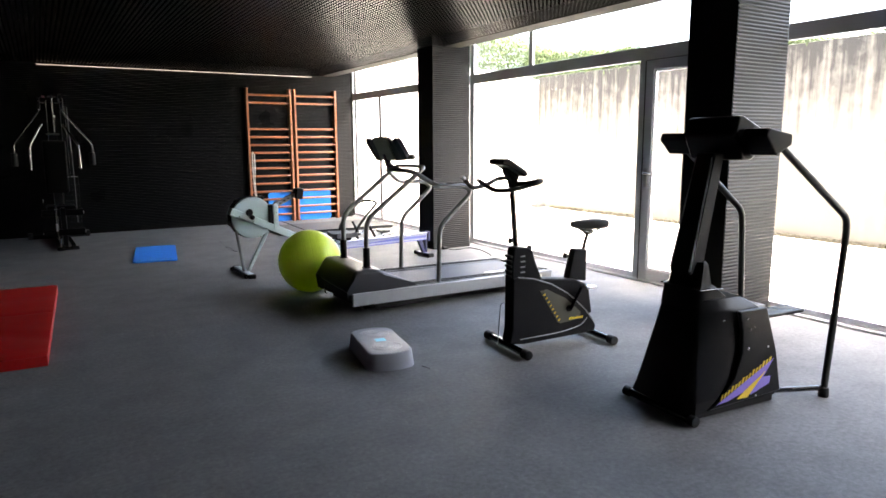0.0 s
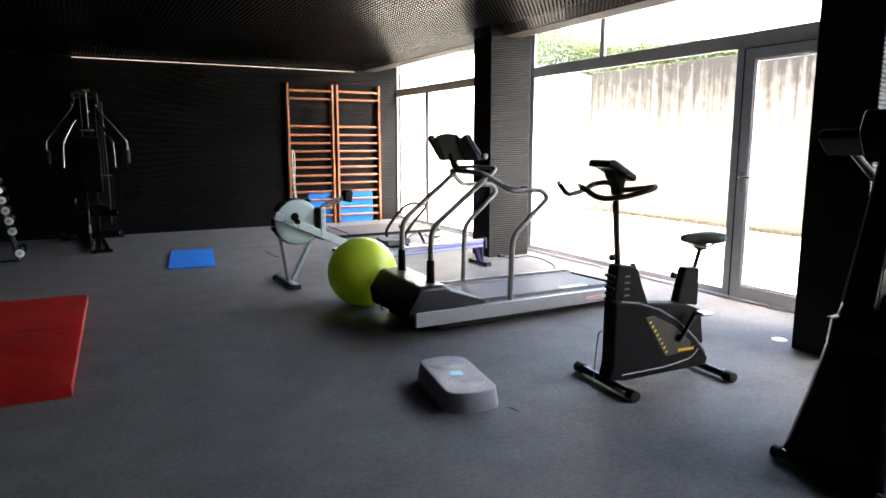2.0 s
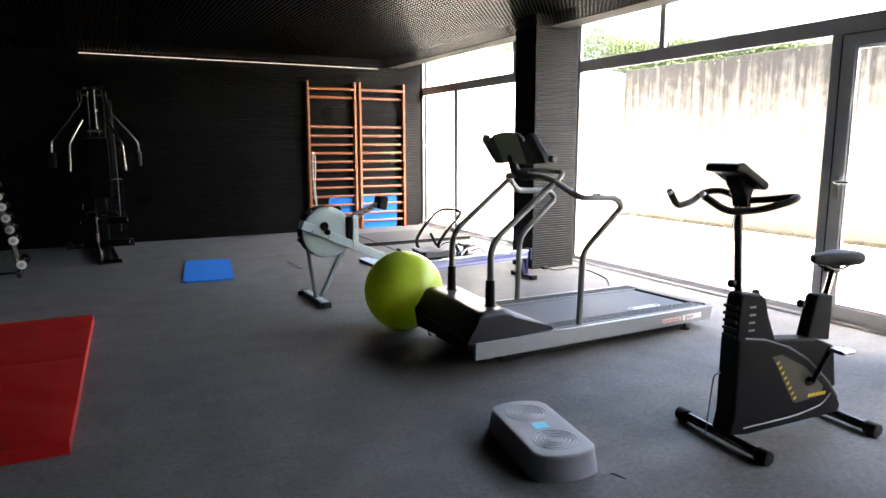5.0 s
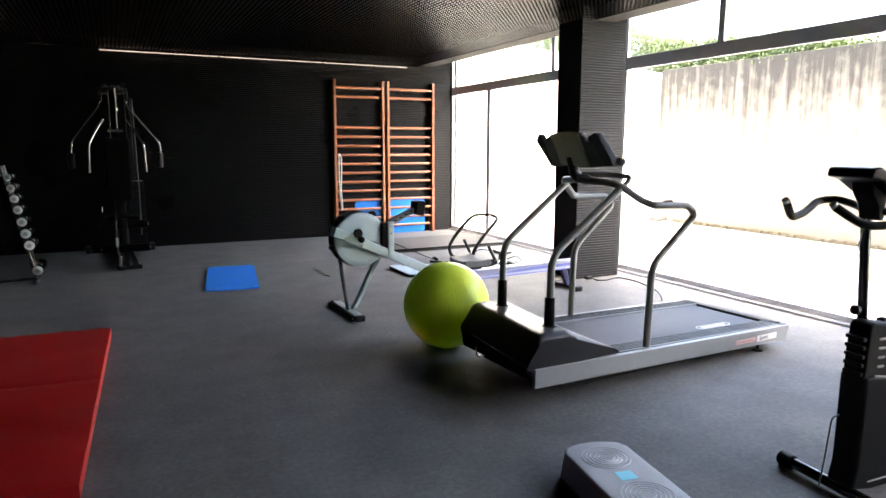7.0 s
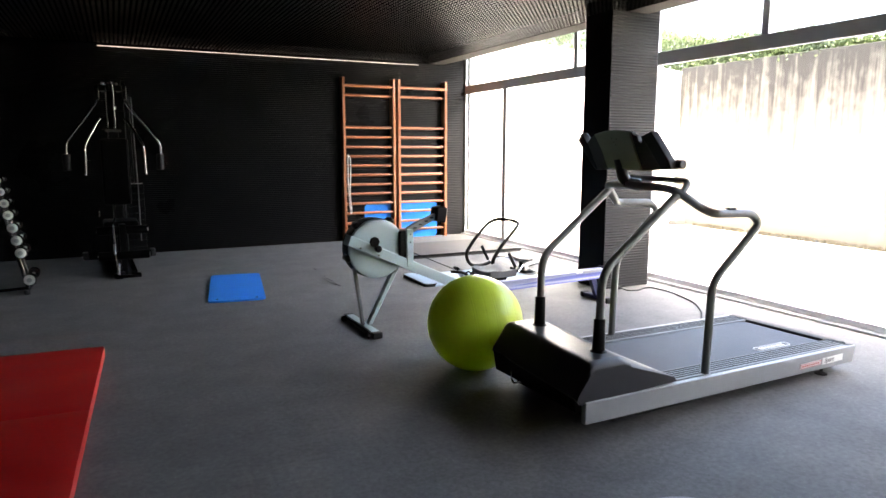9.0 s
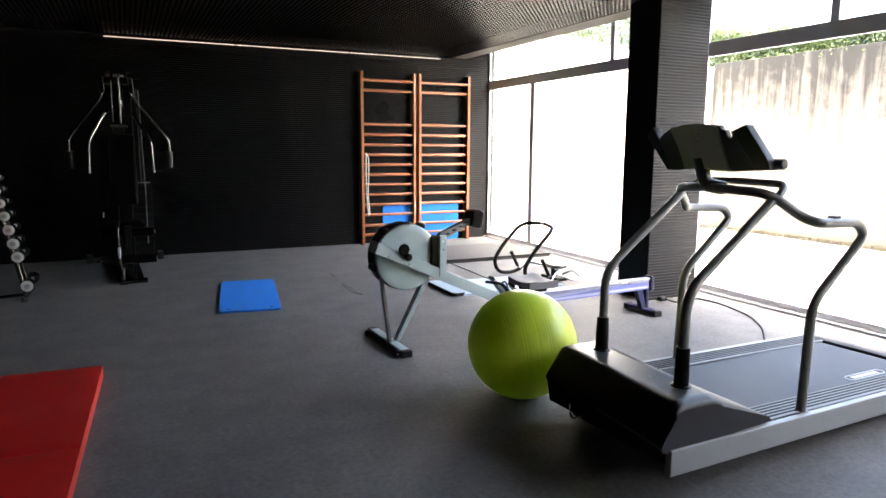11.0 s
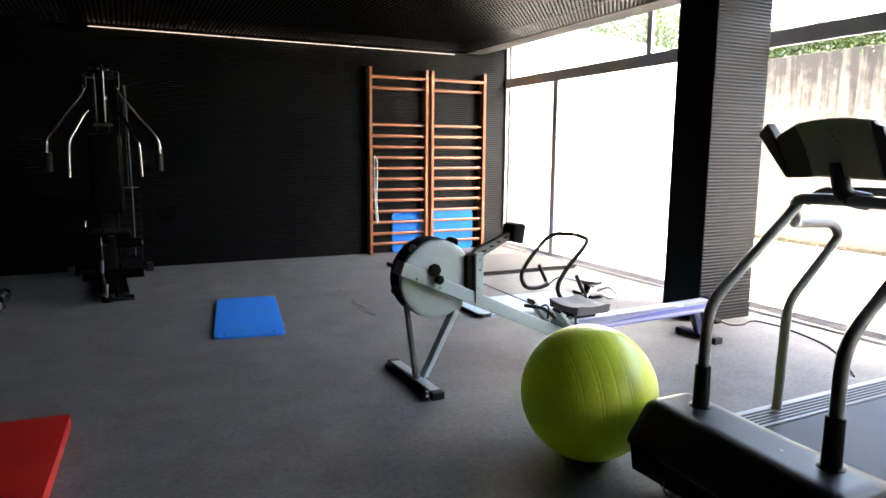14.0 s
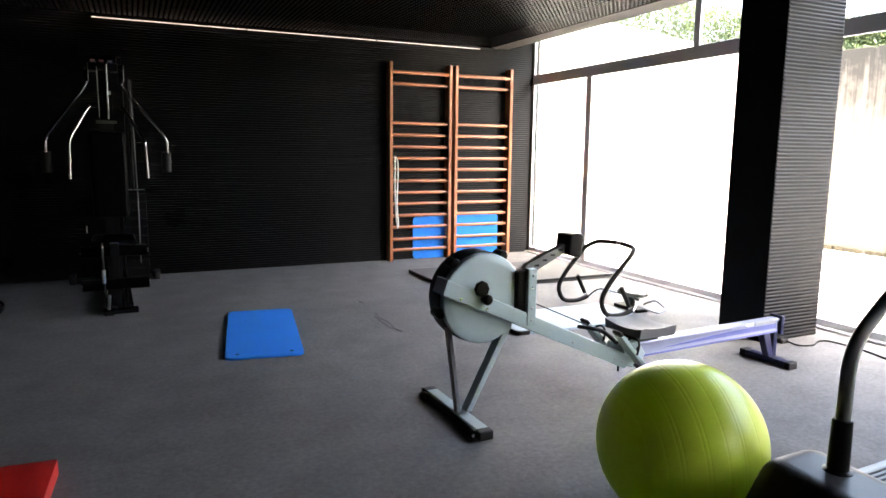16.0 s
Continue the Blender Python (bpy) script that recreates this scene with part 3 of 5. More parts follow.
def treadmill():
    t = thing("treadmill", 1.955, 4.745, 0, 3.2, "grey treadmill with black motor hood and tubular handrails", "treadmill")
    W, H = 0.86, 0.845

    for y0, y1, x0 in ((-0.012, 0.02, 0.0), (W - 0.02, W + 0.012, 0.11)):
        bm = B()
        prism(bm, [(x0, 0.10), (2.135, 0.06), (2.155, 0.162), (x0, 0.205)], y0, y1, 0.005)
        part("side_panel", bm, M_SILVER, t, "silver grey side panel")
    # deck and belt
    bm = B()
    prism(bm, [(0.3, 0.14), (2.105, 0.10), (2.125, 0.148), (0.3, 0.186)], 0.02, W - 0.02, 0.004)
    part("deck", bm, M_BLACK_MATT, t)
    bm = B()
    ring = []
    for x, z in ((0.45, 0.1915), (2.025, 0.160), (2.085, 0.150), (2.105, 0.135), (2.085, 0.118), (0.45, 0.135)):
        ring.append((x, z))
    prism(bm, ring, 0.155, W - 0.155, 0.0)
    part("running_belt", bm, M_BELT, t, "dark grey running belt")
    for y0 in (0.022, W - 0.152):
        bm = B()
        prism(bm, [(0.45, 0.188), (2.135, 0.150), (2.137, 0.163), (0.45, 0.203)], y0, y0 + 0.13, 0.003)
        foot = part("foot_rail", bm, M_FOOTRAIL, t, "ribbed metal foot rail")
        for k in range(5):
            bm = B()
            y = y0 + 0.016 + k * 0.023
            prism(bm, [(0.46, 0.2025), (2.125, 0.1633), (2.125, 0.1665), (0.46, 0.2057)], y, y + 0.009, 0.001)
            part("grip_strip", bm, M_BLACK_MATT, foot)
    bm = B()
    prism(bm, [(2.095, 0.06), (2.150, 0.06), (2.160, 0.165), (2.095, 0.165)], 0.0, W, 0.008)
    part("end_cap", bm, M_BLACK, t)
    # motor hood
    def hood_ring(y, dx, dz):
        dx += 0.10 * y / H
        return [(x + dx, y, z) for x, z in ((-0.004, 0.19), (-0.032, 0.206 - dz * 0.2), (-0.043, 0.224 - dz * 0.2), (-0.035, 0.246 - dz * 0.3), (-0.022, 0.268 - dz * 0.4), (0.018, 0.334 - dz * 0.9), (0.034, 0.359 - dz), (0.045, 0.370 - dz), (0.062, 0.3765 - dz), (0.085, 0.378 - dz), (0.22, 0.3755 - dz), (0.24, 0.374 - dz), (0.285, 0.358 - dz), (0.58 - dx * 0.6, 0.228), (0.60 - dx * 0.6, 0.205))]
    bm = B()
    loft(bm, [hood_ring(0.0, 0.0, 0.03), hood_ring(0.012, 0.0, 0.012), hood_ring(0.04, 0.0, 0.0), hood_ring(0.055, 0.0, 0.0), hood_ring(H - 0.055, 0.0, 0.0), hood_ring(H - 0.04, 0.0, 0.0), hood_ring(H - 0.012, 0.0, 0.012), hood_ring(H, 0.0, 0.03)])
    part("motor_hood", bm, M_HOOD, t, "black moulded plastic motor hood")
    bm = B()
    prism(bm, [(0.06, 0.11), (0.3, 0.11), (0.3, 0.2), (0.04, 0.23)], 0.03, H - 0.03, 0.006)
    part("hood_underside", bm, M_BLACK_MATT, t)
    # Unseen block, added to keep window light from passing under the hood.
    block("shade_block", (0.20, 0.18, 0.012), (0.36, 0.80, 0.125), M_BLACK_MATT, t, "black block added under the hood to stop light", bevel=0.006)
    bm = B()
    rings = []
    for y, low in ((0.03, 0.15), (0.25, 0.15), (H - 0.16, 0.155), (H - 0.13, 0.135), (H - 0.045, 0.135), (H - 0.035, 0.15)):
        x = -0.034 + 0.10 * y / H
        rings.append([(x, y, 0.215), (x, y, 0.19), (x + 0.006, y, low), (x + 0.03, y, low - 0.004), (x + 0.08, y, 0.17), (x + 0.08, y, 0.215)])
    loft(bm, rings)
    part("front_fascia", bm, M_BLACK_MATT, t, "matt black fascia under the hood")
    bar("hook", [(0.055, H - 0.2, 0.19), (0.05, H - 0.2, 0.105), (0.055, H - 0.215, 0.085), (0.065, H - 0.25, 0.10), (0.07, H - 0.30, 0.135)], 0.005, M_STEEL, t, radius=0.02, n=8)
    for y in (0.22, W - 0.22):
        bm = B()
        lathe(bm, [(0.02, -0.02), (0.033, -0.018), (0.038, 0), (0.033, 0.018), (0.02, 0.02)], (0, 1, 0), (0.30, y, 0.038), 18)
        part("wheel", bm, M_BLACK_MATT, t)
    block("wheel_bracket", (0.28, 0.26, 0.04), (0.32, W - 0.26, 0.11), M_BLACK, t)
    for y in (0.05, W - 0.05):
        bm = B()
        lathe(bm, [(0.036, 0.0), (0.036, 0.008), (0.01, 0.018), (0.01, 0.07)], at=(1.92, y, 0), n=16)
        part("levelling_foot", bm, M_BLACK_MATT, t)
    # handrails
    for bx, yp, yl, dx, dr in ((0.212, 0.15, 0.035, 0.02, -0.05), (0.262, 0.68, 0.82, 0.06, 0.04)):
        bm = B()
        lathe(bm, [(0.042, 0.362), (0.042, 0.378), (0.031, 0.384), (0.029, 0.535), (0.024, 0.54)], at=(bx, yp, 0), n=18)
        part("collar", bm, M_BLACK, t, "black rubber collar")
        bar("upright", [(bx, yp, 0.38), (bx + 0.005, yp, 0.765), (0.69 + dx, yp, 1.125)], 0.021, M_TUBE, t, radius=0.09)
        bar("handrail", [(0.60, 0.40, 1.165), (0.66 + dx, yp, 1.150), (0.80 + dx, (yp + yl) / 2, 1.05), (0.90 + dr, yl, 1.026), (1.19 + dr, yl, 1.016), (1.255 + dr, yl, 0.955), (0.915 + dr, yl, 0.675), (0.90 + dr, yl, 0.175)], 0.021, M_TUBE, t, radius=0.075)
        bm = B()
        lathe(bm, [(0.034, 0.178), (0.034, 0.188), (0.023, 0.192), (0.023, 0.20)], at=(0.90 + dr, yl, 0), n=16)
        part("flange", bm, M_TUBE, t)
    # Added underbody that blocks light below the deck and darkens the floor.
    bm = B()
    prism(bm, [(0.25, 0.03), (2.0, 0.03), (2.05, 0.09), (0.2, 0.115)], 0.07, W - 0.07, 0.006)
    part("shade_pan", bm, M_BLACK_MATT, t, "underbody added to deepen the shadow below the deck")
    # printed lettering on the hood, too worn to read
    for k in range(9):
        block("mark", (0.176 + 0.003 * (k % 2), 0.29 + k * 0.026, 0.3755), (0.188, 0.302 + k * 0.026, 0.3768), M_SILVER, t, bevel=0.0)
    bar("front_bar", [(0.73, 0.635, 1.135), (0.77, 0.60, 1.185), (0.80, 0.4, 1.19), (0.80, 0.16, 1.185), (0.72, 0.14, 1.13)], 0.016, M_TUBE, t, radius=0.05)
    bar("neck", [(0.66, 0.36, 1.160), (0.60, 0.42, 1.175), (0.57, 0.43, 1.30)], 0.031, M_HOOD, t, "dark grey console neck", radius=0.06)
    block("grip_sensor", (0.955, 0.028, 1.038), (1.005, 0.062, 1.052), M_BLACK, t)
    # console, tilted towards the runner, seen from behind
    def plate(bm, outline, d0, d1, bevel=0.004):
        prism(bm, outline, d0, d1, bevel)
        for v in bm.verts:
            a, d, z = v.co
            v.co = (0.585 - 0.35 * (z - 1.24) + d, a + 0.015, z)
    bm = B()
    plate(bm, [(0.60, 1.237), (0.632, 1.385), (0.602, 1.405), (0.545, 1.432), (0.47, 1.444), (0.38, 1.447), (0.285, 1.436), (0.277, 1.420), (0.255, 1.415), (0.250, 1.388), (0.238, 1.380), (0.228, 1.388), (0.230, 1.412), (0.18, 1.416), (0.10, 1.250), (0.26, 1.238), (0.50, 1.243), (0.55, 1.237)], 0.0, 0.03)
    shell = part("console_shell", bm, M_SHELL, t, "dark olive console shell")
    bm = B()
    plate(bm, [(0.515, 1.345), (0.545, 1.427), (0.47, 1.440), (0.38, 1.443), (0.29, 1.432), (0.262, 1.245), (0.50, 1.249)], -0.016, 0.001, 0.003)
    part("back_panel", bm, M_OLIVE, shell, "olive grey back panel")
    for k, (py, pz) in enumerate(((0.42, 1.405), (0.41, 1.385), (0.385, 1.40), (0.40, 1.37))):
        bm = B()
        lathe(bm, [(0.0, 0.0), (0.0032, 0.0), (0.0026, 0.0015), (0.0, 0.002)], (-1, 0, -0.3), (0.57 - 0.35 * (pz - 1.24), py + 0.015, pz), 8)
        part("screw", bm, M_BLACK, shell)
    bm = B()
    plate(bm, [(0.598, 1.234), (0.640, 1.40), (0.660, 1.438), (0.705, 1.394), (0.617, 1.236)], -0.004, 0.045, 0.006)
    part("bottle_holder", bm, M_HOOD, t, "charcoal side wing of the console")
    bm = B()
    plate(bm, [(0.222, 1.412), (0.150, 1.437), (0.075, 1.296), (0.068, 1.252), (0.135, 1.246)], -0.006, 0.045, 0.006)
    part("bottle_holder", bm, M_HOOD, t, "charcoal side wing of the console")
    bm = B()
    lathe(bm, [(0.014, -0.028), (0.022, -0.022), (0.022, 0.022), (0.014, 0.028)], (0, 1, 0), (0.625, 0.078, 1.275), 16)
    part("bottle_rest", bm, M_GREY, t)
    # badges
    bm = B()
    box(bm, (1.60, -0.0165, 0.098), (1.80, -0.0125, 0.128), 0.001)
    badge = part("badge", bm, M_WHITE, t, "white badge with red border on the side panel")
    for lo, hi in (((1.602, 0.1), (1.798, 0.103)), ((1.602, 0.123), (1.798, 0.126)), ((1.602, 0.103), (1.605, 0.123)), ((1.795, 0.103), (1.798, 0.123))):
        block("border", (lo[0], -0.0178, lo[1]), (hi[0], -0.0167, hi[1]), M_REDPRINT, badge, bevel=0.0)
    for k in range(8):
        block("mark", (1.615 + k * 0.0215, -0.0178, 0.108), (1.629 + k * 0.0215, -0.0167, 0.118), M_REDPRINT, badge, bevel=0.0)
    bm = B()
    box(bm, (1.815, -0.0148, 0.092), (2.02, -0.0125, 0.132), 0.0008)
    sticker = part("sticker", bm, M_WHITE, t, "white sticker with black slanted word")
    word("Sport", 0.040, M_BLACK, sticker, pose(1.835, -0.0155, 0.102, 90, 0, 0))
    logo = rounded_rect(0.31, 0.052, 0.026, 5, 1.66, 0.21)
    bm = B()
    pts = [Vector((x, y, 0.1918 - 0.0196 * (x - 0.45) / 1.0 + 0.0006)) for x, y in logo]
    tube(bm, pts, 0.0022, 5, closed=True)
    mark = part("belt_badge", bm, M_WHITE, t, "white outlined badge on the belt")
    for k in range(8):
        x = 1.545 + k * 0.029
        block("mark", (x, 0.197, 0.1918 - 0.0196 * (x - 0.45) - 0.0015), (x + 0.018, 0.223, 0.1918 - 0.0196 * (x - 0.45) + 0.0012), M_WHITE, mark, bevel=0.0)
    return t


treadmill()


def rower():
    r = thing("rowing_machine", 1.68, 6.675, 0, 1.2, "pale grey rowing machine with flywheel and metal monorail", "rowing machine")
    C = 0.36
    # front foot
    bm = B()
    box(bm, (0.004, 0.13, 0.030), (0.066, 0.70, 0.044), 0.004)
    part("front_foot", bm, M_ROWER, r, "pale enamelled front foot")
    block("foot_tread", (-0.008, 0.13, 0.004), (0.060, 0.70, 0.0305), M_BLACK_MATT, r, "black foot tread", bevel=0.005)
    for y in (0.09, 0.69):
        block("foot_cap", (-0.004, y, 0.0), (0.070, y + 0.05, 0.046), M_BLACK_MATT, r, "black rubber foot cap", bevel=0.008)
    for y in (0.135, 0.665):
        bm = B()
        lathe(bm, [(0.008, -0.016), (0.022, -0.014), (0.024, 0.0), (0.022, 0.014), (0.008, 0.016)], (0, 1, 0), (-0.026, y, 0.026), 18)
        wheel = part("transport_wheel", bm, M_BLACK, r, "black transport wheel")
        bar("wheel_axle", [(-0.026, y - 0.022, 0.026), (-0.026, y + 0.022, 0.026)], 0.009, M_CHROME, wheel, "chrome axle", n=12)
    bm = B()
    prism(bm, [(-0.078, 0.64), (-0.054, 0.64), (0.028, 0.045), (0.004, 0.045)], C - 0.028, C + 0.012, 0.004)
    part("front_leg", bm, M_GREY, r)
    bm = B()
    prism(bm, [(0.268, 0.46), (0.308, 0.46), (0.084, 0.045), (0.052, 0.045)], C - 0.03, C + 0.03, 0.005)
    part("front_leg", bm, M_ROWER, r)
    # flywheel
    cx, cz = 0.121, 0.618
    bm = B()
    lathe(bm, [(0.218, 0.0), (0.219, 0.028), (0.212, 0.038), (0.17, 0.042)], (0, -1, 0), (cx, C - 0.03, cz), 64)
    part("flywheel_cover", bm, M_ROWER, r, "pale grey-green flywheel cover")
    bm = B()
    lathe(bm, [(0.15, 0.0), (0.218, 0.004), (0.224, 0.02), (0.224, 0.12), (0.20, 0.15), (0.1, 0.16)], (0, 1, 0), (cx, C - 0.035, cz), 56)
    part("flywheel_housing", bm, M_BLACK_MATT, r, "black perforated flywheel housing")
    for a in (130, 195, 60):
        px, pz = cx + 0.228 * math.cos(radians(a)), cz + 0.228 * math.sin(radians(a))
        bm = B()
        lathe(bm, [(0.02, 0.0), (0.026, 0.006), (0.026, 0.07), (0.02, 0.076)], (0, 1, 0), (px, C - 0.05, pz), 14)
        part("housing_lug", bm, M_BLACK, r)
    # main frame
    def slant(x):
        return 0.725 - (x + 0.075) * 0.438
    bm = B()
    prism(bm, [(-0.10, slant(-0.10)), (-0.125, slant(-0.10) - 0.072), (0.97, slant(0.97) - 0.10), (1.04, slant(1.04) - 0.02)], C - 0.115, C, 0.006)
    part("main_beam", bm, M_ROWER, r)
    bm = B()
    lathe(bm, [(0.0, 0.0), (0.038, 0.0), (0.04, 0.012), (0.034, 0.022), (0.0, 0.024)], (0, -1, 0), (0.074, C - 0.115, 0.680), 8)
    part("damper_hub", bm, M_BLACK, r)
    bm = B()
    lathe(bm, [(0.0, 0.0), (0.024, 0.0), (0.026, 0.03), (0.02, 0.036), (0.0, 0.036)], (0, -1, 0), (0.096, C - 0.117, 0.630), 18)
    part("damper_knob", bm, M_BLACK, r)
    for x in (-0.03, 0.11, 0.62, 0.90, 0.95):
        bm = B()
        lathe(bm, [(0.0, 0.0), (0.008, 0.0), (0.006, 0.005), (0.0, 0.006)], (0, -1, 0), (x, C - 0.114, slant(x) - 0.065), 8)
        part("bolt", bm, M_STEEL, r)
    # chain guide post with the monitor arm
    block("guide_post", (0.333, C - 0.122, 0.475), (0.383, C - 0.085, 0.755), M_ROWER, r)
    block("chain_guide", (0.285, C - 0.10, 0.53), (0.36, C + 0.04, 0.745), M_BLACK, r, bevel=0.01)
    for z in (0.50, 0.56, 0.66, 0.72):
        bm = B()
        lathe(bm, [(0.0, 0.0), (0.007, 0.0), (0.005, 0.004), (0.0, 0.005)], (0, -1, 0), (0.358, C - 0.121, z), 8)
        part("bolt", bm, M_STEEL, r)
    bm = B()
    prism(bm, [(0.34, 0.725), (0.39, 0.705), (0.63, 0.822), (0.60, 0.855), (0.38, 0.765)], C - 0.04, C, 0.004)
    arm = part("monitor_arm", bm, M_GREY, r, "slotted grey monitor arm")
    for k in range(4):
        x = 0.42 + k * 0.047
        block("slot", (x, C - 0.043, 0.750 + 0.5 * (x - 0.42)), (x + 0.026, C - 0.039, 0.760 + 0.5 * (x - 0.42)), M_BLACK, arm, bevel=0.0)
    bm = B()
    prism(bm, [(0.60, 0.80), (0.68, 0.78), (0.70, 0.895), (0.675, 0.91), (0.61, 0.905)], C - 0.075, C + 0.05, 0.012)
    part("monitor", bm, M_BLACK, r, "black performance monitor")
    bar("chain", [(0.42, C - 0.05, 0.565), (0.78, C - 0.05, 0.405), (0.93, C - 0.05, 0.335)], 0.003, M_BLACK, r, n=6)
    bar("pull_handle", [(0.84, C - 0.19, 0.345), (0.865, C - 0.05, 0.375), (0.84, C + 0.13, 0.355)], 0.011, M_BLACK_MATT, r, "black rubber pull handle", radius=0.06)
    # foot rests
    bm = B()
    prism(bm, [(0.99, 0.175), (1.10, 0.135), (1.15, 0.22), (1.09, 0.30), (1.0, 0.275)], C - 0.075, C + 0.075, 0.008)
    part("frame_joint", bm, M_ROWER, r)
    for y in (C - 0.19, C + 0.085):
        bm = B()
        prism(bm, [(0.885, 0.362), (0.905, 0.374), (1.085, 0.175), (1.065, 0.158)], y + 0.012, y + 0.088, 0.005)
        fr = part("foot_rest", bm, M_ROWER, r, "pale foot plate")
        bm = B()
        prism(bm, [(0.868, 0.384), (0.885, 0.396), (1.015, 0.268), (1.0, 0.250)], y + 0.02, y + 0.08, 0.006)
        part("heel_slider", bm, M_BLACK, fr, "black sliding heel plate")
        bar("strap", [(0.985, y + 0.004, 0.262), (1.0, y + 0.004, 0.325), (1.01, y + 0.05, 0.345), (1.0, y + 0.096, 0.325), (0.985, y + 0.096, 0.262)], 0.006, M_BLACK_MATT, fr, radius=0.03, n=8)
        block("heel_cup", (1.04, y + 0.015, 0.162), (1.09, y + 0.085, 0.195), M_GREY, fr, bevel=0.008)
    for x, z in ((1.005, 0.262), (1.03, 0.205), (1.075, 0.165), (1.09, 0.255)):
        bm = B()
        lathe(bm, [(0.0, 0.0), (0.011, 0.0), (0.010, 0.008), (0.0, 0.009)], (0, -1, 0), (x, C - 0.074, z), 6)
        part("bolt", bm, M_BLACK, r)
    bar("stop_peg", [(0.935, C - 0.10, 0.205), (0.935, C - 0.10, 0.155)], 0.006, M_BLACK, r, n=8)
    # monorail and seat
    bm = B()
    sec = [(-0.028, 0.292), (0.028, 0.292), (0.032, 0.282), (0.018, 0.262), (0.018, 0.225), (0.022, 0.214), (0.022, 0.20), (-0.022, 0.20), (-0.022, 0.214), (-0.018, 0.225), (-0.018, 0.262), (-0.032, 0.282)]
    loft(bm, [[(1.08, C + a, b - 0.02) for a, b in sec], [(2.310, C + a, b) for a, b in sec]])
    part("monorail", bm, M_RAIL, r, "anodised metal monorail")
    bm = B()
    prism(bm, [(1.30, 0.2135), (2.280, 0.2265), (2.280, 0.258), (1.85, 0.2505)], C - 0.0205, C - 0.0175)
    part("rail_stripe", bm, M_RAIL_STRIPE, r, "blue printed stripe along the rail")
    bm = B()
    prism(bm, [(1.12, 0.1815), (2.285, 0.2005), (2.285, 0.2115), (1.12, 0.1925)], C - 0.0255, C - 0.0222)
    part("rail_stripe", bm, M_RAIL_STRIPE, r, "blue printed stripe along the rail")
    block("rail_end", (2.295, C - 0.045, 0.185), (2.325, C + 0.045, 0.305), M_RAIL_BLUE, r, bevel=0.006)
    bm = B()
    rows = []
    for i in range(9):
        u = i / 8
        x = 1.04 + 0.25 * u
        dip = 0.014 * math.sin(math.pi * u)
        rows.append([(x, C + y, 0.352 + 0.018 * (abs(y) / 0.15) ** 2 - dip + (0.012 if u in (0, 1) else 0.02)) for y in (-0.15, -0.1, -0.05, 0, 0.05, 0.1, 0.15)]
                    + [(x, C + y, 0.325 + (0.004 if u in (0, 1) else 0)) for y in (0.14, 0.07, 0, -0.07, -0.14)])
    loft(bm, rows)
    part("seat", bm, M_SEAT, r, "moulded grey seat")
    block("seat_carriage", (1.08, C - 0.07, 0.285), (1.25, C + 0.07, 0.328), M_BLACK, r, bevel=0.01)
    # rear support
    bm = B()
    prism(bm, [(2.160, 0.21), (2.220, 0.21), (2.275, 0.03), (2.235, 0.03)], C - 0.025, C + 0.025, 0.004)
    part("rear_leg", bm, M_RAIL_BLUE, r, "dark blue rear leg")
    block("rear_brace", (2.265, C - 0.025, 0.03), (2.295, C + 0.025, 0.21), M_RAIL_BLUE, r)
    block("rear_foot", (2.230, C - 0.15, 0.012), (2.295, C + 0.17, 0.042), M_RAIL_BLUE, r, "dark blue rear foot")
    for y in (C - 0.175, C + 0.155):
        block("foot_cap", (2.225, y, 0.0), (2.300, y + 0.04, 0.045), M_BLACK_MATT, r, "black rubber foot cap", bevel=0.006)
    for k, (x, w, mt) in enumerate(((1.990, 0.03, M_WHITE), (2.025, 0.03, M_WHITE), (2.070, 0.19, M_SILVER))):
        block("decal", (x, C - 0.0335, 0.266), (x + w, C - 0.0295, 0.286), mt, r, bevel=0.0)
    return r


rower()


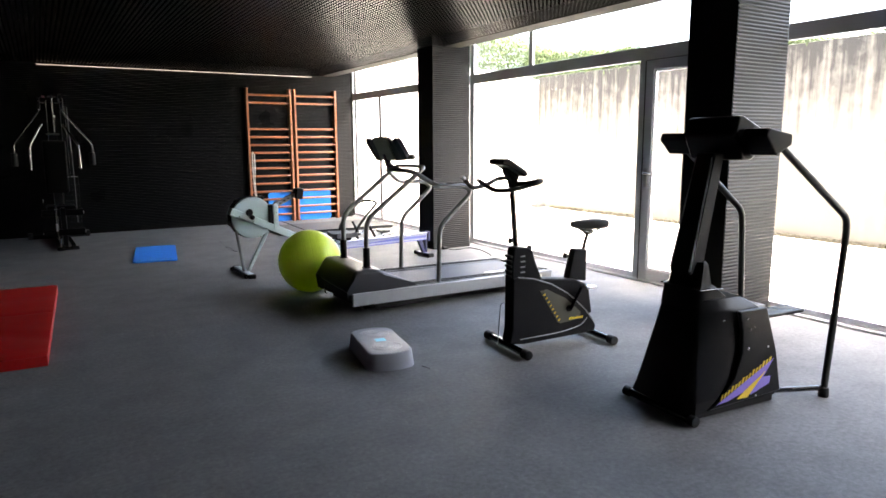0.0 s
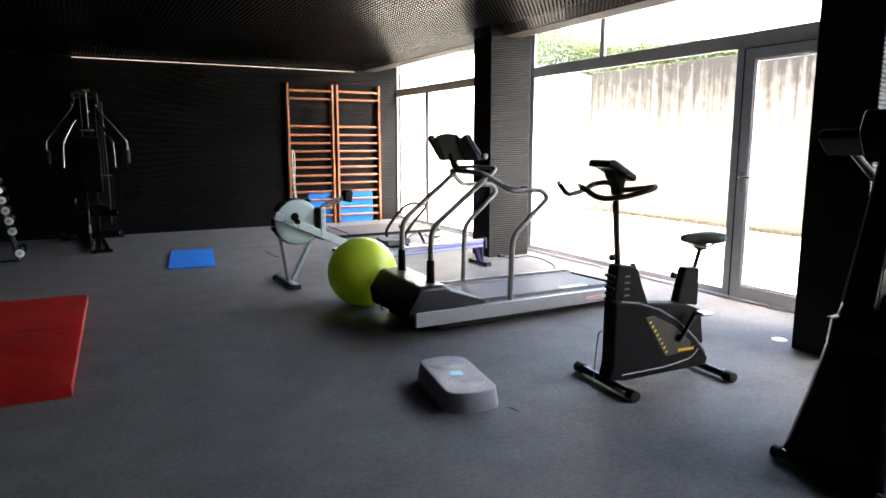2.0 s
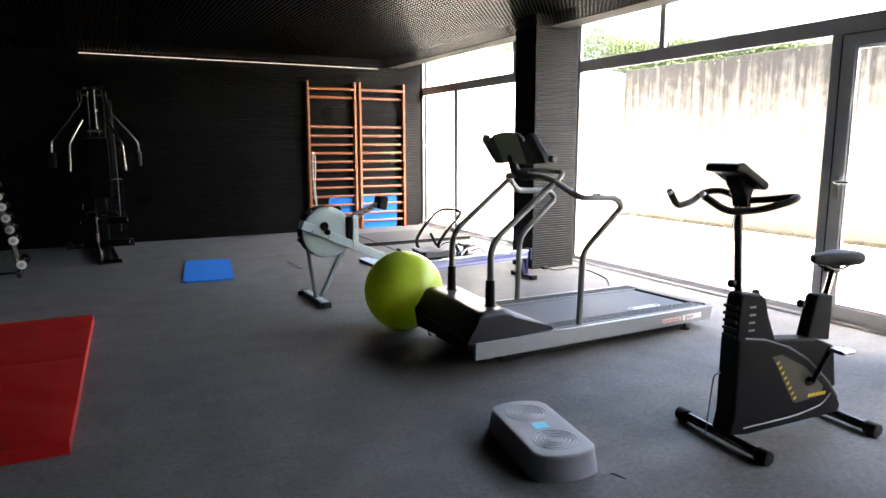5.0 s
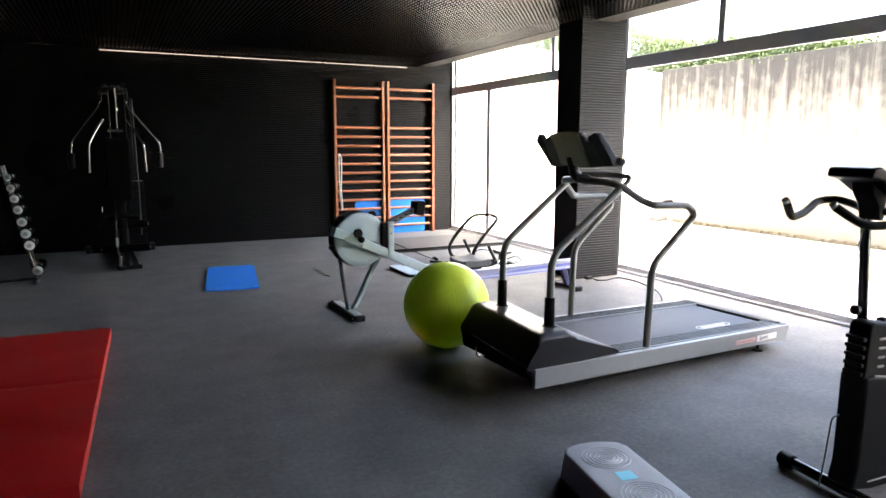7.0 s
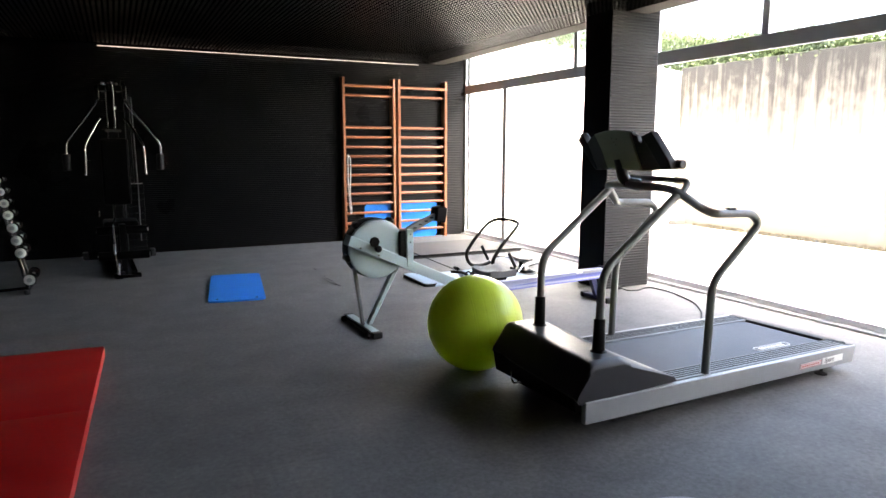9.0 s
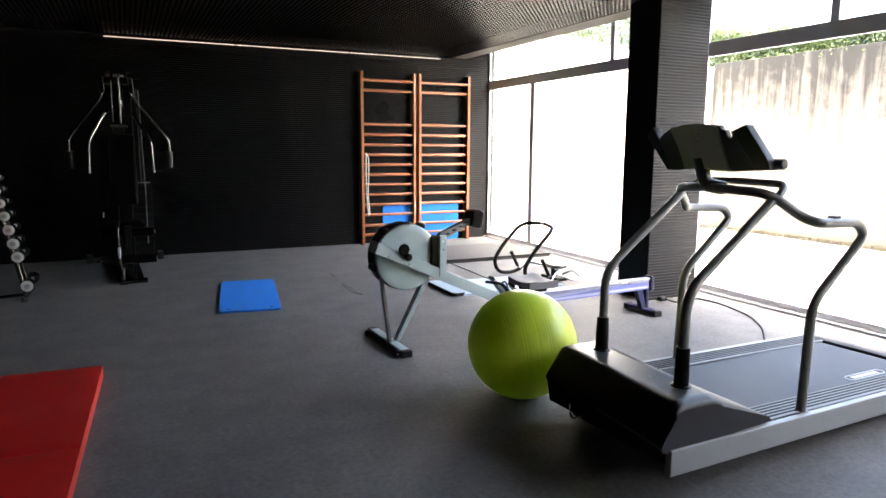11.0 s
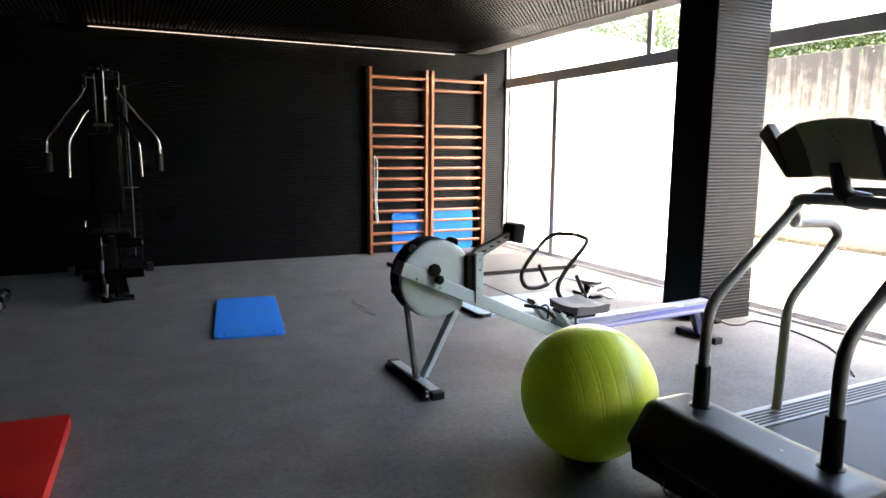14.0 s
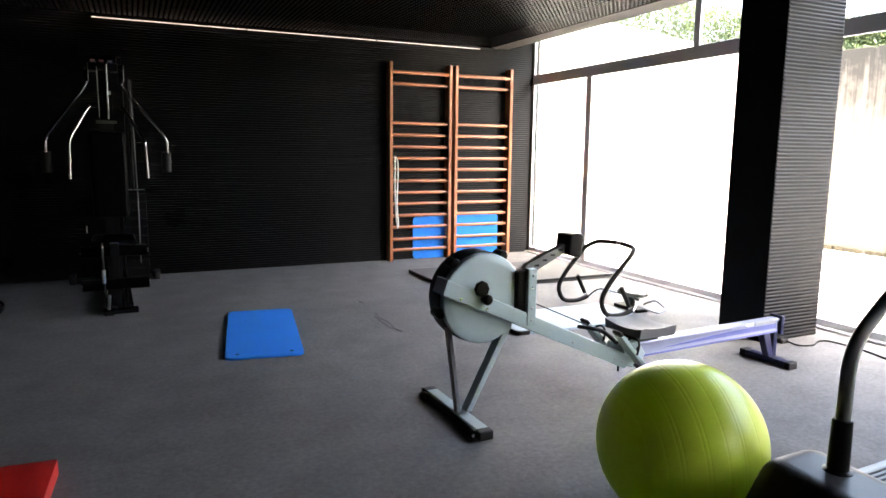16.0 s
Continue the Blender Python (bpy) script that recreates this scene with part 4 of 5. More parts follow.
def exercise_bike():
    b = thing("exercise_bike", 2.60, 3.49, 0, -6.0, "black upright exercise bike with yellow trim", "exercise bike")
    for x, y0, y1, nm in ((-0.065, -0.27, 0.21, "front_foot"), (0.645, -0.25, 0.22, "rear_foot")):
        foot = bar(nm, [(x, y0, 0.032), (x, y1, 0.032)], 0.023, M_BLACK_GLOSS, b, n=16)
        for y, d in ((y0, -1), (y1, 1)):
            bm = B()
            lathe(bm, [(0.025, -0.032), (0.031, -0.028), (0.032, 0.028), (0.026, 0.034)], (0, 1, 0), (x, y + 0.005 * d, 0.032), 18)
            part("foot_cap", bm, M_BLACK_MATT, foot)
    low = [(-0.085, 0.05), (-0.065, 0.14), (-0.062, 0.50), (-0.02, 0.505), (0.10, 0.487), (0.25, 0.435), (0.38, 0.36), (0.46, 0.295), (0.54, 0.22), (0.61, 0.135), (0.635, 0.10), (0.625, 0.055), (0.5, 0.05), (0.03, 0.035)]
    bm = B()
    prism(bm, low, -0.095, 0.018, 0.016, 3)
    part("flywheel_shroud", bm, M_MAST, b, "black moulded flywheel shroud")
    bm = B()
    tube(bm, [(x, -0.093, z - 0.004) for x, z in ((-0.02, 0.507), (0.10, 0.489), (0.25, 0.437), (0.38, 0.362), (0.46, 0.297), (0.54, 0.222), (0.605, 0.14))], 0.004, 6)
    part("trim_highlight", bm, M_GREY, b, "grey line for moulded trim and crease highlight")
    # Grey bar in place of the highlight along the lower crease.
    bm = B()
    tube(bm, fillet([(0.0, -0.0945, 0.075), (0.33, -0.0945, 0.085), (0.50, -0.0945, 0.115), (0.55, -0.0945, 0.165)], 0.08), 0.004, 6)
    part("trim_highlight", bm, M_GREY, b, "grey line for moulded trim and crease highlight")
    up = [(-0.065, 0.45), (-0.06, 0.60), (-0.05, 0.695), (-0.03, 0.708), (0.075, 0.695), (0.10, 0.67), (0.12, 0.60), (0.175, 0.475), (0.45, 0.447), (0.565, 0.40), (0.60, 0.19), (0.3, 0.2), (-0.06, 0.2)]
    bm = B()
    prism(bm, up, -0.085, 0.006, 0.014, 3)
    part("upper_shell", bm, M_MAST, b, "black upper body shell")
    bm = B()
    prism(bm, [(0.41, 0.445), (0.455, 0.64), (0.47, 0.655), (0.565, 0.645), (0.565, 0.42)], -0.055, 0.012, 0.010, 3)
    part("seat_tower", bm, M_MAST, b)
    for k in range(4):
        block("vent", (0.0, -0.0885, 0.53 + 0.036 * k), (0.035, -0.0835, 0.539 + 0.036 * k), M_GREY, b, "light vent slot", bevel=0.001)
    for k in range(5):
        block("side_fin", (-0.072, -0.078, 0.50 + 0.034 * k), (-0.055, 0.0, 0.515 + 0.034 * k), M_BLACK_MATT, b, bevel=0.003)
    bar("seat_post", [(0.545, -0.02, 0.60), (0.605, -0.01, 0.77)], 0.015, M_CHROME, b, "chrome seat post")
    bm = B()
    rows = []
    for i in range(15):
        u = i / 14
        x = 0.60 + 0.145 * math.sin(math.pi / 2 * (2 * u - 1))
        w = 0.026 + 0.070 / (1 + math.exp(-(u - 0.52) * 11))
        end = math.sin(math.pi * min(1.0, max(0.0, u))) ** 0.35 if 0 < i < 14 else 0.12
        zt = 0.862 - 0.010 * math.sin(math.pi * u) - 0.012 * (1 - u) ** 4
        h = (0.054 + 0.030 * u) * end
        w *= end
        zc = zt - (0.054 + 0.030 * u) / 2
        rows.append([(x, -0.01 + w * math.copysign(abs(math.cos(a)) ** 0.6, math.cos(a)), zc + h / 2 * math.copysign(abs(math.sin(a)) ** 0.6, math.sin(a))) for a in [2 * math.pi * k / 16 for k in range(16)]])
    loft(bm, rows)
    saddle = part("saddle", bm, M_BLACK_MATT, b, "black padded saddle")
    for y in (-0.03, 0.03):
        bar("saddle_rail", [(0.52, y * 0.5, 0.80), (0.57, y, 0.765), (0.66, y, 0.765), (0.70, y * 1.6, 0.80)], 0.006, M_BLACK_GLOSS, saddle, radius=0.03, n=8)
    block("saddle_clamp", (0.585, -0.03, 0.745), (0.635, 0.03, 0.78), M_BLACK, saddle, bevel=0.006)
    for x, z in ((0.10, 0.675), (0.44, 0.60), (-0.008, 0.735)):
        bm = B()
        lathe(bm, [(0.008, 0.0), (0.008, 0.012), (0.02, 0.014), (0.02, 0.03), (0.0, 0.032)], (-1 if x != 0.10 else 1, 0, 0.2), (x, 0, z), 12)
        part("adjuster_knob", bm, M_BLACK, b)
    bar("handle_post", [(0.012, 0, 0.70), (-0.022, 0, 1.09)], 0.019, M_BLACK_GLOSS, b, n=16)
    for s in (-1, 1):
        bar("handlebar", [(-0.03, -0.02 + 0.02 * s, 1.12), (0.04, -0.02 + 0.10 * s, 1.13), (0.06, -0.02 + 0.215 * s, 1.15), (0.0, -0.02 + 0.255 * s, 1.14), (-0.12, -0.02 + 0.205 * s, 1.10), (-0.252, -0.02 + 0.15 * s, 1.088), (-0.335, -0.02 + 0.10 * s, 1.155)], 0.015, M_BLACK_MATT, b, "black padded handlebar", radius=0.05)
        bar("bar_end", [(-0.335, -0.02 + 0.10 * s, 1.155), (-0.345, -0.02 + 0.0985 * s, 1.166)], 0.013, M_STEEL, b)
    bm = B()
    prism(bm, [(-0.165, 1.25), (-0.157, 1.283), (-0.115, 1.29), (0.028, 1.204), (0.034, 1.18), (0.014, 1.166), (-0.11, 1.238)], -0.115, 0.07, 0.011, 3)
    con = part("console", bm, M_BLACK, b, "black tilted console")
    bm = B()
    prism(bm, [(-0.095, 1.23), (0.0, 1.175), (-0.01, 1.145), (-0.012, 1.09), (-0.04, 1.09), (-0.05, 1.14), (-0.085, 1.19)], -0.065, 0.02, 0.008)
    part("console_neck", bm, M_BLACK, con)
    bm = B()
    prism(bm, [(-0.092, 1.2785), (0.014, 1.2125), (0.015, 1.214), (-0.091, 1.280)], -0.10, 0.05)
    part("display", bm, M_SCREEN, con, "dark display panel")
    bar("console_cable", [(-0.03, -0.01, 1.10), (-0.075, -0.02, 1.0), (-0.085, -0.02, 0.86), (-0.05, -0.01, 0.76)], 0.003, M_WHITE, b, radius=0.1, n=6)
    bar("power_cable", [(-0.06, 0.0, 0.32), (-0.10, 0.0, 0.315), (-0.11, 0.01, 0.12), (-0.10, 0.03, 0.01)], 0.0035, M_GREY, b, radius=0.04, n=6)
    # crank on both sides
    for s in (-1, 1):
        bm = B()
        lathe(bm, [(0.0, 0.0), (0.022, 0.0), (0.024, 0.006), (0.016, 0.022), (0.0, 0.024)], (0, s, 0), (0.39, -0.094 if s < 0 else 0.018, 0.25), 24)
        part("crank_hub", bm, M_BLACK_GLOSS, b)
        tip = (0.485, 0.41) if s < 0 else (0.295, 0.10)
        bm = B()
        yc = -0.118 if s < 0 else 0.04
        tube(bm, [(0.39, yc, 0.25), (tip[0], yc + 0.007 * s, tip[1])], 0.013, 10)
        crank = part("crank", bm, M_BLACK_GLOSS, b)
        block("pedal", (tip[0] - 0.035, min(yc + 0.02 * s, yc + 0.10 * s), tip[1] - 0.010), (tip[0] + 0.045, max(yc + 0.02 * s, yc + 0.10 * s), tip[1] + 0.010), M_STEEL, crank, "worn metal pedal", bevel=0.006)
    # printed panel on the near side
    bm = B()
    prism(bm, [(0.15, 0.395), (0.21, 0.40), (0.36, 0.325), (0.49, 0.215), (0.49, 0.165), (0.32, 0.15), (0.30, 0.16)], -0.0975, -0.0955)
    deco = part("printed_panel", bm, M_SCREEN, b, "dark olive printed panel with yellow marks")
    for k in range(8):
        u = k / 7
        x, z = 0.185 + 0.125 * u, 0.365 - 0.19 * u
        bm = B()
        prism(bm, [(x - 0.010, z), (x + 0.004, z + 0.010), (x + 0.009, z + 0.002), (x - 0.004, z - 0.008)], -0.0995, -0.098)
        part("mark", bm, M_YELLOW, deco)
    for k in range(7):
        x = 0.395 + k * 0.017
        bm = B()
        prism(bm, [(x, 0.168), (x + 0.004, 0.184), (x + 0.014, 0.184), (x + 0.010, 0.168)], -0.0995, -0.098)
        part("mark", bm, M_YELLOW, deco)
    return b


exercise_bike()


def stepper():
    s = thing("stair_stepper", 2.58, 2.21, 0, -4.5, "black stair stepper with tall mast and grab rails", "stair stepper")
    foot = bar("front_foot", [(0.0, -0.225, 0.03), (0.0, 0.215, 0.03)], 0.022, M_BLACK_GLOSS, s, n=14)
    for y in (-0.235, 0.225):
        bm = B()
        lathe(bm, [(0.02, -0.022), (0.027, -0.018), (0.027, 0.018), (0.02, 0.022)], (0, 1, 0), (0.0, y, 0.028), 16)
        part("foot_cap", bm, M_BLACK_MATT, foot)
    # shroud: a body that narrows upward
    def ring(z, x0, x1, w0, w1):
        c = 0.028
        return [(x0, -w0 + c, z), (x0 + c, -w0 - 0.006, z), (x0 + (x1 - x0) * 0.45, -w1, z), (x1 - c, -w1, z), (x1, -w1 + c, z),
                (x1, w1 - c, z), (x1 - c, w1, z), (x0 + (x1 - x0) * 0.45, w1, z), (x0 + c, w0 + 0.006, z), (x0, w0 - c, z)]
    bm = B()
    loft(bm, [ring(0.045, 0.0, 0.66, 0.215, 0.205), ring(0.10, 0.015, 0.665, 0.205, 0.205), ring(0.30, 0.05, 0.60, 0.165, 0.195), ring(0.46, 0.08, 0.545, 0.140, 0.19),
              ring(0.535, 0.092, 0.52, 0.128, 0.185), ring(0.55, 0.10, 0.50, 0.124, 0.17), ring(0.60, 0.105, 0.40, 0.12, 0.15)])
    part("lower_shroud", bm, M_BLACK, s, "black moulded lower shroud")
    bm = B()
    loft(bm, [ring(0.55, 0.088, 0.40, 0.124, 0.14), ring(0.655, 0.098, 0.26, 0.118, 0.12), ring(0.665, 0.115, 0.245, 0.105, 0.11), ring(0.765, 0.14, 0.235, 0.092, 0.094), ring(0.785, 0.15, 0.225, 0.082, 0.082)])
    part("upper_shroud", bm, M_BLACK, s, "black stepped upper shroud")
    # Matt black block filling the space between shroud and floor.
    block("plinth", (0.03, -0.19, 0.004), (0.64, 0.19, 0.052), M_BLACK_MATT, s, "black block closing the gap under the shroud", bevel=0.006)
    # Added gloss bead that catches the bright line on the shroud's step.
    for y, w0, w1 in ((-1, 0.129, 0.136), (1, 0.129, 0.136)):
        bar("ledge", [(0.112, y * w0, 0.652), (0.19, y * w1, 0.652), (0.27, y * w1, 0.648)], 0.0045, M_BLACK_GLOSS, s, "glossy bead added to catch a highlight on the shroud step", n=8)
    # curved side cheeks
    for y, d in ((-0.2, -1), (0.2, 1)):
        bm = B()
        prism(bm, [(0.30, 0.545), (0.505, 0.545), (0.60, 0.30), (0.655, 0.07), (0.10, 0.05), (0.20, 0.10), (0.29, 0.19), (0.335, 0.32), (0.33, 0.44)], y, y + 0.024 * d, 0.009)
        part("side_cheek", bm, M_BLACK, s, "black curved side cover")
    bm = B()
    loft(bm, [[(x, y, 0.72) for x, y in ((0.10, -0.07), (0.20, -0.062), (0.20, 0.062), (0.10, 0.07))],
              [(x, y, 1.33) for x, y in ((0.262, -0.042), (0.345, -0.035), (0.345, 0.075), (0.262, 0.082))]])
    bmesh.ops.bevel(bm, geom=bm.edges[:], offset=0.008, segments=2, affect="EDGES")
    part("mast", bm, M_MAST, s, "black leaning mast")
    # Silver bars draw the highlights along both edges of the mast.
    for y in (-0.066, 0.066):
        bar("mast_highlight", [(0.104, y, 0.74), (0.26, y * 0.75 + 0.02, 1.31)], 0.005, M_SILVER, s, n=6)
    # console
    bm = B()
    prism(bm, [(0.30, 1.42), (0.325, 1.512), (0.36, 1.518), (0.53, 1.44), (0.52, 1.36), (0.43, 1.295), (0.36, 1.295)], -0.125, 0.205, 0.012, 3)
    con = part("console", bm, M_BLACK, s, "large black console housing")
    for y0, y1, up in ((0.205, 0.425, 0.0), (-0.275, -0.125, 0.016)):
        bm = B()
        prism(bm, [(0.34, 1.40 + up), (0.36, 1.438 + up), (0.53, 1.408 + up), (0.53, 1.355 + up), (0.42, 1.318)], y0, y1, 0.010)
        part("console_wing", bm, M_MAST, con, "black console wing")
    # grab rails
    for sd, yy, rear, bx in ((-1, -0.255, -0.275, 1.01), (1, 0.36, 0.27, 0.87)):
        bar("grab_rail", [(0.38, yy, 1.40), (0.44, yy, 1.385), (bx, rear, 0.985), (bx + 0.01, rear, 0.90), (0.945, rear, 0.04)], 0.018, M_GRAB, s, "dark grey grab rail", radius=0.09, n=14)
        bm = B()
        lathe(bm, [(0.026, 0.0), (0.028, 0.01), (0.026, 0.05), (0.02, 0.055)], at=(0.945, rear, 0), n=14)
        part("rail_foot", bm, M_BLACK_MATT, s)
        bar("base_tube", [(0.945, rear, 0.05), (0.60, rear * 0.55, 0.05)], 0.015, M_BLACK_GLOSS, s)
        # pedal arm
        bm = B()
        prism(bm, [(0.46, 0.42), (0.48, 0.47), (0.60, 0.455), (0.61, 0.42), (0.55, 0.37)], 0.09 * sd - 0.03, 0.09 * sd + 0.03, 0.006)
        arm = part("pedal_arm", bm, M_BLACK, s)
        zt, xe = (0.455, 0.84) if sd > 0 else (0.468, 0.90)
        block("pedal", (0.57, min(0.04 * sd, 0.16 * sd), zt - 0.012), (xe, max(0.04 * sd, 0.16 * sd), zt + 0.008), M_GREY if sd > 0 else M_BLACK, arm, "ridged foot pedal", bevel=0.006)
    # printed decal on the near side
    y = -0.2265
    bm = B()
    prism(bm, [(0.17, 0.075), (0.545, 0.245), (0.578, 0.26), (0.505, 0.170), (0.562, 0.166), (0.556, 0.128), (0.42, 0.088), (0.36, 0.11), (0.25, 0.082)], y, y + 0.0018)
    dec = part("decal", bm, M_PURPLE, s, "purple and yellow printed decal")
    bm = B()
    prism(bm, [(0.315, 0.082), (0.36, 0.112), (0.52, 0.20), (0.39, 0.078)], y - 0.002, y - 0.0003)
    part("stripe", bm, M_YELLOW, dec)
    for k in range(15):
        u = k / 14
        x, z = 0.19 + 0.345 * u, 0.094 + 0.152 * u
        bm = B()
        prism(bm, [(x, z), (x + 0.008, z + 0.026 + 0.006 * (k % 3 == 0)), (x + 0.020, z + 0.029 + 0.006 * (k % 3 == 0)), (x + 0.012, z + 0.005)], y - 0.0045, y - 0.0022)
        part("mark", bm, M_YELLOW, dec)
    for x, z in ((0.14, 0.12), (0.22, 0.50), (0.36, 0.50), (0.38, 0.34), (0.53, 0.33), (0.46, 0.075)):
        bm = B()
        yy = -0.224 if x > 0.3 else -0.195
        lathe(bm, [(0.0, 0.0), (0.006, 0.0), (0.004, 0.003), (0.0, 0.004)], (0, -1, 0), (x, yy, z), 8)
        part("screw", bm, M_STEEL, s)
    return s


stepper()


def step_platform():
    s = thing("aerobic_step", 1.74, 3.80, 0, -10.5, "grey plastic aerobic step with ring-patterned top", "aerobic step")
    w, l, h = 0.31, 0.635, 0.108

    def ring(z, k, bow=0.045):
        pts, hw, hl = [], w / 2 - k, l / 2 - k
        for sy in (1, -1):
            for i in range(15):
                x = hw * (1 - 2 * i / 14) * sy
                u = abs(x) / hw
                corner = 0.03 * max(0.0, (u - 0.8) / 0.2) ** 2
                pts.append((x, sy * (hl - bow * u * u - corner), z))
        return pts
    bm = B()
    loft(bm, [ring(0.0, 0.0), ring(0.03, 0.003), ring(h - 0.012, 0.011), ring(h - 0.003, 0.014), ring(h, 0.020), ring(h, 0.05)])
    part("platform", bm, M_STEP, s)
    for cy in (-0.15, 0.15):
        for rr in (0.03, 0.047, 0.064, 0.081, 0.098):
            bm = B()
            tube(bm, [(rr * math.cos(a), cy + rr * math.sin(a) * 0.95, h) for a in np.linspace(0, 2 * math.pi, 40, endpoint=False)], 0.0023, 6, closed=True)
            part("grip_ring", bm, M_RING, s)
    block("sticker", (-0.035, -0.035, h - 0.001), (0.035, 0.03, h + 0.001), M_CYAN, s, "square cyan sticker", bevel=0.0)
    return s


step_platform()


def floor_mat(w, l, th):
    bm = B()
    pts = rounded_rect(w, l, 0.05, 6)
    loft(bm, [[(a * 0.995, b * 0.998, 0.0) for a, b in pts], [(a, b, th * 0.4) for a, b in pts], [(a, b, th * 0.8) for a, b in pts], [(a * 0.985, b * 0.995, th) for a, b in pts]])
    return bm


mat_ob = thing("exercise_mat", 1.088, 9.03, 0, -8.2, "bright blue foam exercise mat lying on floor", "exercise mat")
part("foam", floor_mat(0.495, 1.265, 0.018), M_BLUE, mat_ob)
for x in (-0.17, 0.17):
    bm = B()
    lathe(bm, [(0.0, 0.0), (0.011, 0.0), (0.012, 0.0016), (0.007, 0.0018), (0.0, 0.001)], at=(x, -0.57, 0.0182), n=14)
    part("eyelet", bm, M_BLACK_MATT, mat_ob, "dark eyelet for hanging")

mat2 = thing("exercise_mat", 3.37, 8.52, 0, -1.0, "pale blue foam mat under the abdominal trainer", "exercise mat")
bm = B()
pts = rounded_rect(1.18, 0.60, 0.03)
loft(bm, [[(a, b, 0.0) for a, b in pts], [(a, b, 0.012) for a, b in pts], [(a * 0.995, b * 0.99, 0.016) for a, b in pts]])
part("foam", bm, M_PALE, mat2)
bm = B()
pts = rounded_rect(0.14, 0.612, 0.05, cx=-0.545)
loft(bm, [[(a, b, 0.001) for a, b in pts], [(a, b, 0.026) for a, b in pts], [(a, b * 0.985, 0.030) for a, b in pts]])
band = part("end_band", bm, M_BLACK_MATT, mat2, "dark rolled end of the mat")
bm = B()
pts = rounded_rect(0.13, 0.600, 0.048, cx=-0.543)
loft(bm, [[(a, b, 0.0295) for a, b in pts], [(a, b, 0.034) for a, b in pts]])
part("cover", bm, M_PALE, band, "pale blue cover")


def red_mat():
    m = thing("folding_mat", -0.09, 6.03, 0, -2.6, "red vinyl folding mat lying open on floor", "folding mat")
    W = 1.30
    for y0, y1, nm in ((-1.295, 0.0, "panel"), (0.005, 1.155, "panel")):
        bm = B()
        nx, ny = 26, 26
        top, low = [], []
        for i in range(nx + 1):
            for j in range(ny + 1):
                x, y = -W * i / nx, y0 + (y1 - y0) * j / ny
                e = min(i, nx - i, j, ny - j)
                z = 0.072 - (0.006 if e == 0 else 0.0)
                z -= 0.010 * math.exp(-((y + 0.85 + 0.75 * x) / 0.12) ** 2) if y0 < 0 else 0.006 * math.exp(-((y - 0.7 - 0.3 * x) / 0.2) ** 2)
                z += 0.004 * noise.noise((x * 3, y * 3, 0.3))
                top.append(bm.verts.new((x, y, z)))
                low.append(bm.verts.new((x, y, 0.0)) if e == 0 else None)
        at = lambda i, j: i * (ny + 1) + j
        for i in range(nx):
            for j in range(ny):
                bm.faces.new((top[at(i, j)], top[at(i, j + 1)], top[at(i + 1, j + 1)], top[at(i + 1, j)]))
        loop = [(i, 0) for i in range(nx)] + [(nx, j) for j in range(ny)] + [(i, ny) for i in range(nx, 0, -1)] + [(0, j) for j in range(ny, 0, -1)]
        for a, b in zip(loop, loop[1:] + loop[:1]):
            bm.faces.new((top[at(*a)], top[at(*b)], low[at(*b)], low[at(*a)]))
        bm.faces.new([low[at(*a)] for a in loop])
        bmesh.ops.recalc_face_normals(bm, faces=bm.faces[:])
        part(nm, bm, M_RED, m)
    block("hinge", (-W, -0.015, 0.0), (-0.004, 0.02, 0.055), M_RED, m, "stitched fabric hinge", bevel=0.0)
    return m


red_mat()


def wall_bars(x):
    w = thing("wall_bars", x, 11.66, 0, 0, "varnished wooden wall bars fixed to black wall", "wall bars", "wall bars")
    for px in (0.0, 0.762):
        block("post", (px - 0.02, -0.05, 0.0), (px + 0.02, 0.08, 2.335), M_WOOD, w, bevel=0.006)
    for i, z in enumerate((2.221, 2.091, 1.640, 1.502, 1.363, 1.229, 1.095, 0.960, 0.822, 0.687, 0.546, 0.407, 0.261, 0.130)):
        y = -0.03 if i == 0 else 0.0
        bm = B()
        pts = []
        for k in range(12):
            a = 2 * math.pi * k / 12
            pts.append((0.014 * math.cos(a), 0.019 * math.sin(a)))
        loft(bm, [[(0.018, y + a, z + b) for a, b in pts], [(0.744, y + a, z + b) for a, b in pts]])
        part("rung", bm, M_WOOD, w)
    return w


wall_bars(3.045)
wall_bars(3.889)
for x0, w, h in ((3.59, 0.45, 0.52), (4.24, 0.61, 0.53)):
    ob = thing("exercise_mat", x0, 11.722, 0.0, 0, "blue foam mat standing behind the wall bars", "exercise mat", "mats behind the wall bars")
    bm = B()
    pts = rounded_rect(w, h, 0.05)
    loft(bm, [[(a, -0.008, b + h / 2) for a, b in pts], [(a, 0.008, b + h / 2) for a, b in pts]])
    part("foam", bm, M_BLUE, ob)
rope = thing("skipping_rope", 3.10, 11.585, 0, 0, "white skipping rope hung over a rung", "skipping rope")
bar("cord", [(0.0, 0.05, 1.25), (-0.012, 0.02, 1.2), (-0.015, 0.02, 0.9), (0.0, 0.02, 0.55), (0.02, 0.02, 0.40)], 0.007, M_WHITE, rope, radius=0.1, n=8)
bar("cord", [(0.0, 0.05, 1.25), (0.02, 0.01, 1.2), (0.022, 0.01, 1.0), (0.005, 0.01, 0.7), (0.03, 0.01, 0.42)], 0.007, M_WHITE, rope, radius=0.1, n=8)

plat = thing("rubber_platform", 3.94, 10.32, 0, 0, "low dark rubber platform in front of wall bars", "platform")
bm = B()
box(bm, (-0.98, -0.52, 0.0), (0.93, 0.53, 0.04), 0.006)
part("slab", bm, M_SLAB, plat)
